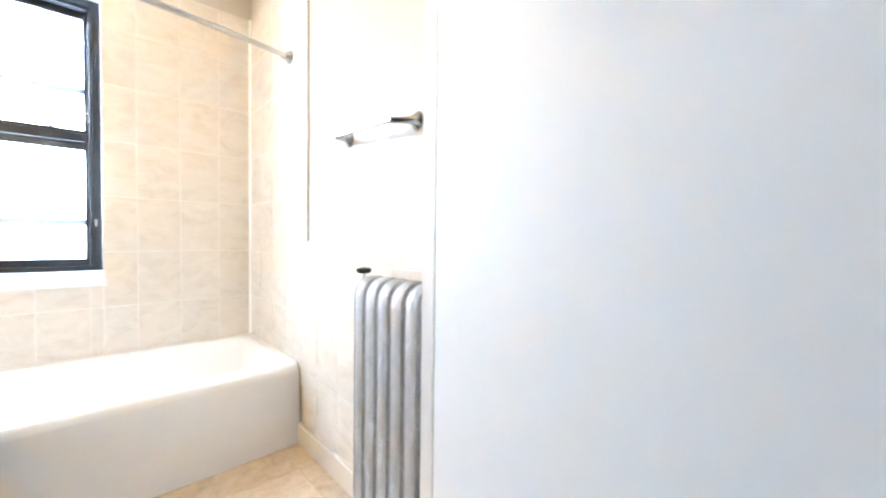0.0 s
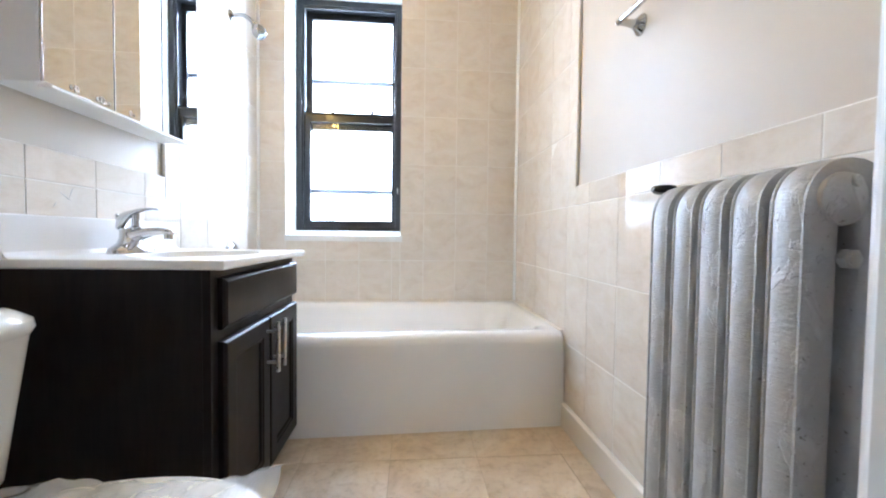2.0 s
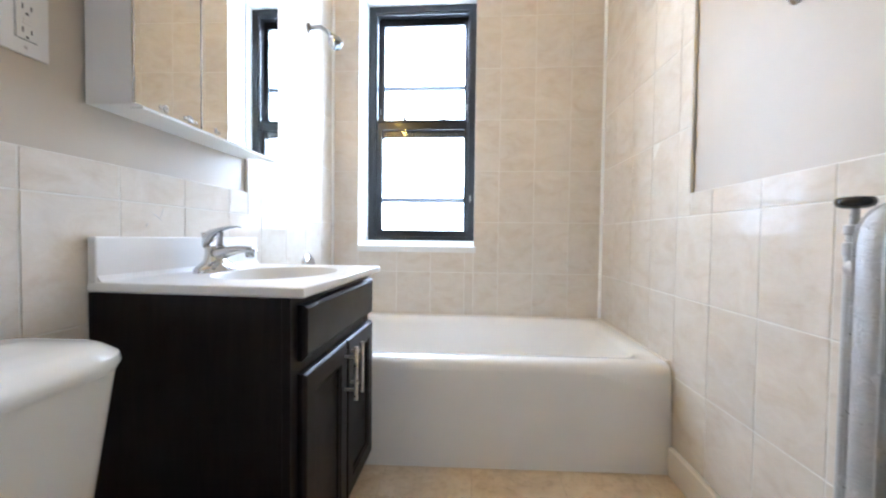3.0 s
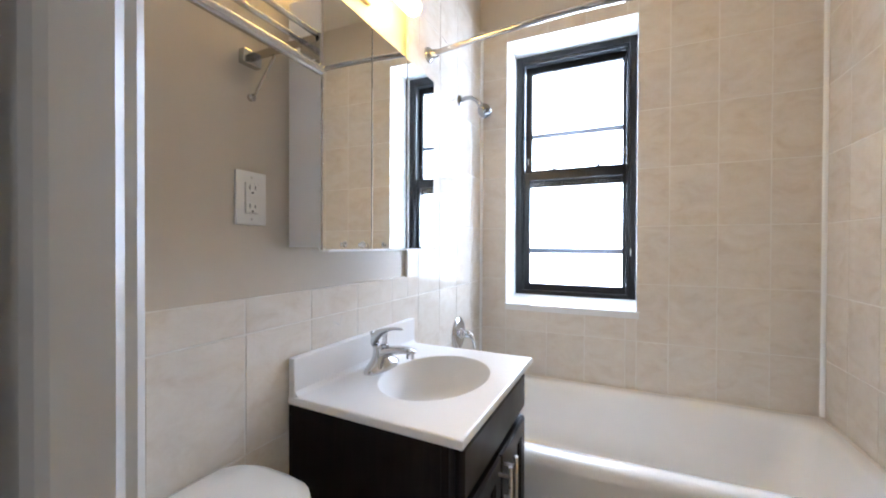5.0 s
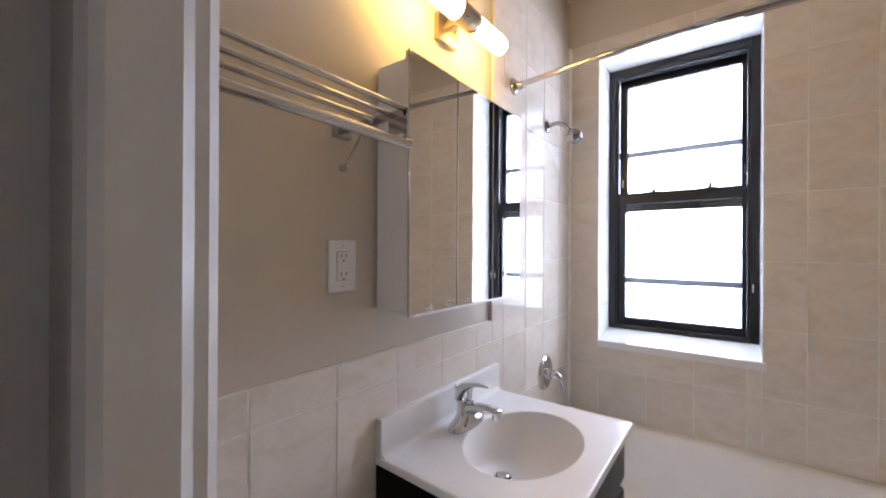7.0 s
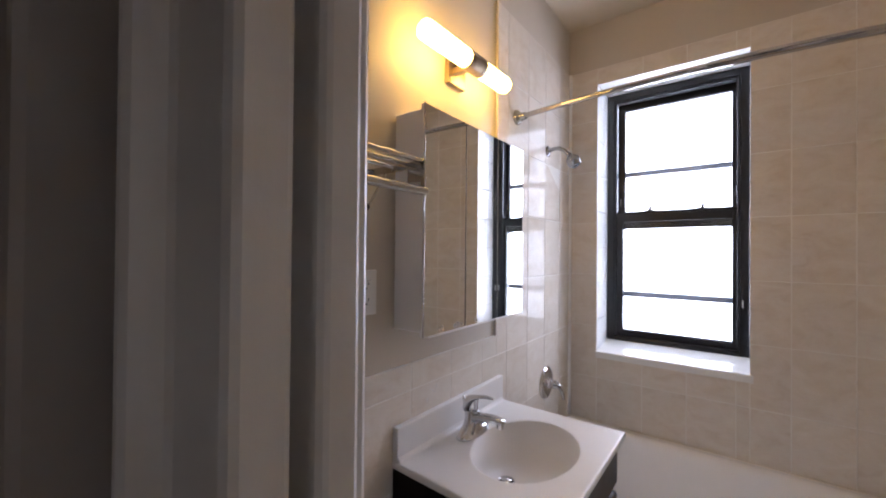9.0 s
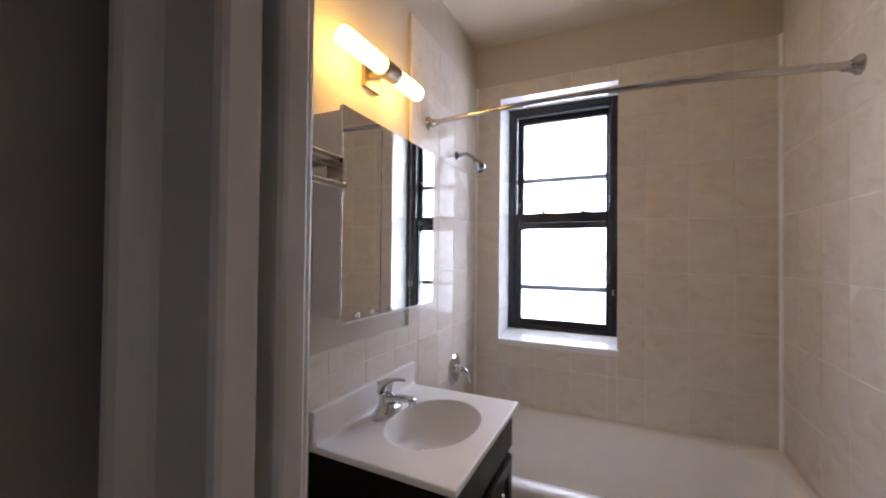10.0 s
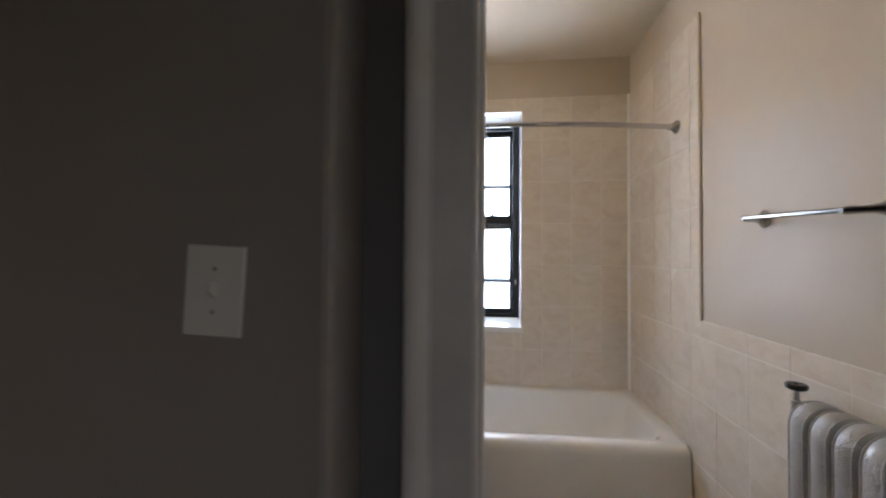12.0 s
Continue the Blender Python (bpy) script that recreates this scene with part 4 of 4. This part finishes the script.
def series(start, step, lo, hi):
    """Joint lines at start + k * step between lo and hi, with both ends."""
    k0 = math.ceil((lo - start) / step + 1e-6)
    out = [lo]
    k = k0
    while start + k * step < hi - 0.012:
        if start + k * step > lo + 0.012:
            out.append(start + k * step)
        k += 1
    return out + [hi]


ROWS_Z = [0.06, 0.345, 0.63, 0.915, 1.2, 1.485, 1.77, 2.055, TOP]
NORTH = Matrix(((1, 0, 0, 0), (0, 0, -1, YN), (0, 1, 0, 0), (0, 0, 0, 1)))
WEST = Matrix(((0, 0, 1, 0), (1, 0, 0, 0), (0, 1, 0, 0), (0, 0, 0, 1)))
EAST = Matrix(((0, 0, -1, W), (1, 0, 0, 0), (0, 1, 0, 0), (0, 0, 0, 1)))

under_grout = [((0.0, YN + 0.0012, 0.06), (WX0, YN + 0.008, TOP)), ((WX1, YN + 0.0012, 0.06), (W, YN + 0.008, TOP)),
               ((WX0, YN + 0.0012, 0.06), (WX1, YN + 0.008, WZ0)), ((WX0, YN + 0.0012, WZ1), (WX1, YN + 0.008, TOP))]
part("grout_bed", boxes(*under_grout), GROUT, wall_north, "pale grout")
part("grout_bed", boxes(((-0.008, 0.403, 0.0), (-0.0012, 1.61, CAP)), ((-0.008, 1.61, 0.0), (-0.0012, YN, TOP))), GROUT, wall_west, "pale grout")
part("grout_bed", boxes(((W + 0.0012, 0.436, 0.0), (W + 0.008, 1.594, CAP)), ((W + 0.0012, 1.594, 0.0), (W + 0.008, YN, TOP))), GROUT, wall_east, "pale grout")

us = series(0.187, 0.1928, 0.0, W)
lay(wall_north, NORTH, [0.0, WX0], ROWS_Z[1:])
lay(wall_north, NORTH, [WX1] + [u for u in us if u > WX1 + 0.03], ROWS_Z[1:])
lay(wall_north, NORTH, [WX0, 0.382, 0.577, 0.770, WX1], [0.345, 0.63, WZ0])
lay(wall_north, NORTH, [WX0, 0.382, 0.577, 0.770, WX1], [WZ1, TOP])
wv = series(1.697, 0.1995, 1.697, YN)
lay(wall_west, WEST, series(0.7025, 0.1995, 0.405, 1.697), [0.0, 0.06, 0.345, 0.63, 0.90])
lay(wall_west, WEST, series(0.7025, 0.1995, 0.405, 1.61), [0.90, CAP])
lay(wall_west, WEST, [1.61, 1.697], [0.90, 1.2, 1.485, 1.77, 2.055, TOP])
lay(wall_west, WEST, wv, [0.345, 0.63, 0.90, 1.2, 1.485, 1.77, 2.055, TOP])
ev = series(1.674, 0.1965, 1.674, YN)
lay(wall_east, EAST, series(0.889, 0.1965, 0.437, 1.674), [0.10, 0.345, 0.63, 0.905])
lay(wall_east, EAST, series(0.889, 0.1965, 0.437, 1.594), [0.905, CAP])
lay(wall_east, EAST, [1.594, 1.674], [0.905, 1.2, 1.485, 1.77, 2.055, TOP])
lay(wall_east, EAST, ev, [0.345, 0.63, 0.905, 1.2, 1.485, 1.77, 2.055, TOP])
base = boxes(((W - 0.018, 0.437, 0.0), (W + 0.001, TY0 + 0.004, 0.100)), bevel=0.004)
tagged(part("baseboard", base, BASE_TILE), "cream tiled baseboard under the wall tiles", "baseboard", kind="structure")
corner = bmesh.new()
for cx in (0.0, W):
    tube(corner, [(cx, YN, TZ), (cx, YN, TOP)], 0.0135, 20)
tagged(part("trim", corner, CAULK, smooth=True), "glossy white caulk along the tiled corners", "trim", kind="structure")
for owner, cx, cy in ((wall_west, -0.0015, 1.6075), (wall_east, W + 0.0015, 1.5965)):
    edge = bmesh.new()
    tube(edge, [(cx, cy, CAP), (cx, cy, TOP + 0.002)], 0.0062, 14)
    part("edge_bead", edge, EDGE, owner, "rounded glazed edge of the tiling", True)

# White tiles lining the window opening
lay(wall_north, Matrix(((0, 0, 1, WX0), (1, 0, 0, 0), (0, 1, 0, 0), (0, 0, 0, 1))), [YN, YN + 0.10, YW + 0.01], series(0.95, 0.2, WZ0, WZ1), name="reveal_tile", material=WHITE_TILE, joint=0.002)
lay(wall_north, Matrix(((0, 0, -1, WX1), (1, 0, 0, 0), (0, 1, 0, 0), (0, 0, 0, 1))), [YN, YN + 0.10, YW + 0.01], series(0.95, 0.2, WZ0, WZ1), name="reveal_tile", material=WHITE_TILE, joint=0.002)
lay(wall_north, Matrix(((1, 0, 0, 0), (0, 1, 0, 0), (0, 0, -1, WZ1), (0, 0, 0, 1))), series(0.30, 0.15, WX0, WX1), [YN, YN + 0.10, YW + 0.01], name="reveal_tile", material=WHITE_TILE, joint=0.002)

# Floor tiles
lay(subfloor, Matrix(((1, 0, 0, 0), (0, 1, 0, 0), (0, 0, 1, 0), (0, 0, 0, 1))), series(0.21, 0.305, 0.0, W), series(0.235, 0.305, 0.36, TY0 + 0.01), name="floor_tile", material=FLOOR, joint=0.0018, depth=0.004)
tagged(part("hall_floor", boxes(((-1.8, -1.7, -0.12), (W + 0.7, 0.36, 0.0))), FLOOR), "dim hall floor", "floor", kind="structure")

# Small white plaster marks on a wall tile
for cy, cz, dy, dz in ((1.205, 0.868, 0.016, -0.010), (1.222, 0.880, 0.005, 0.012), (1.176, 0.846, 0.005, 0.006)):
    mk = bmesh.new()
    tube(mk, [(0.0004, cy - dy, cz - dz), (0.0007, cy, cz + 0.002), (0.0004, cy + dy, cz + dz)], [0.0005, 0.0012, 0.0005], 6)
    part("plaster_mark", mk, SMUDGE, wall_west, "white plaster mark")
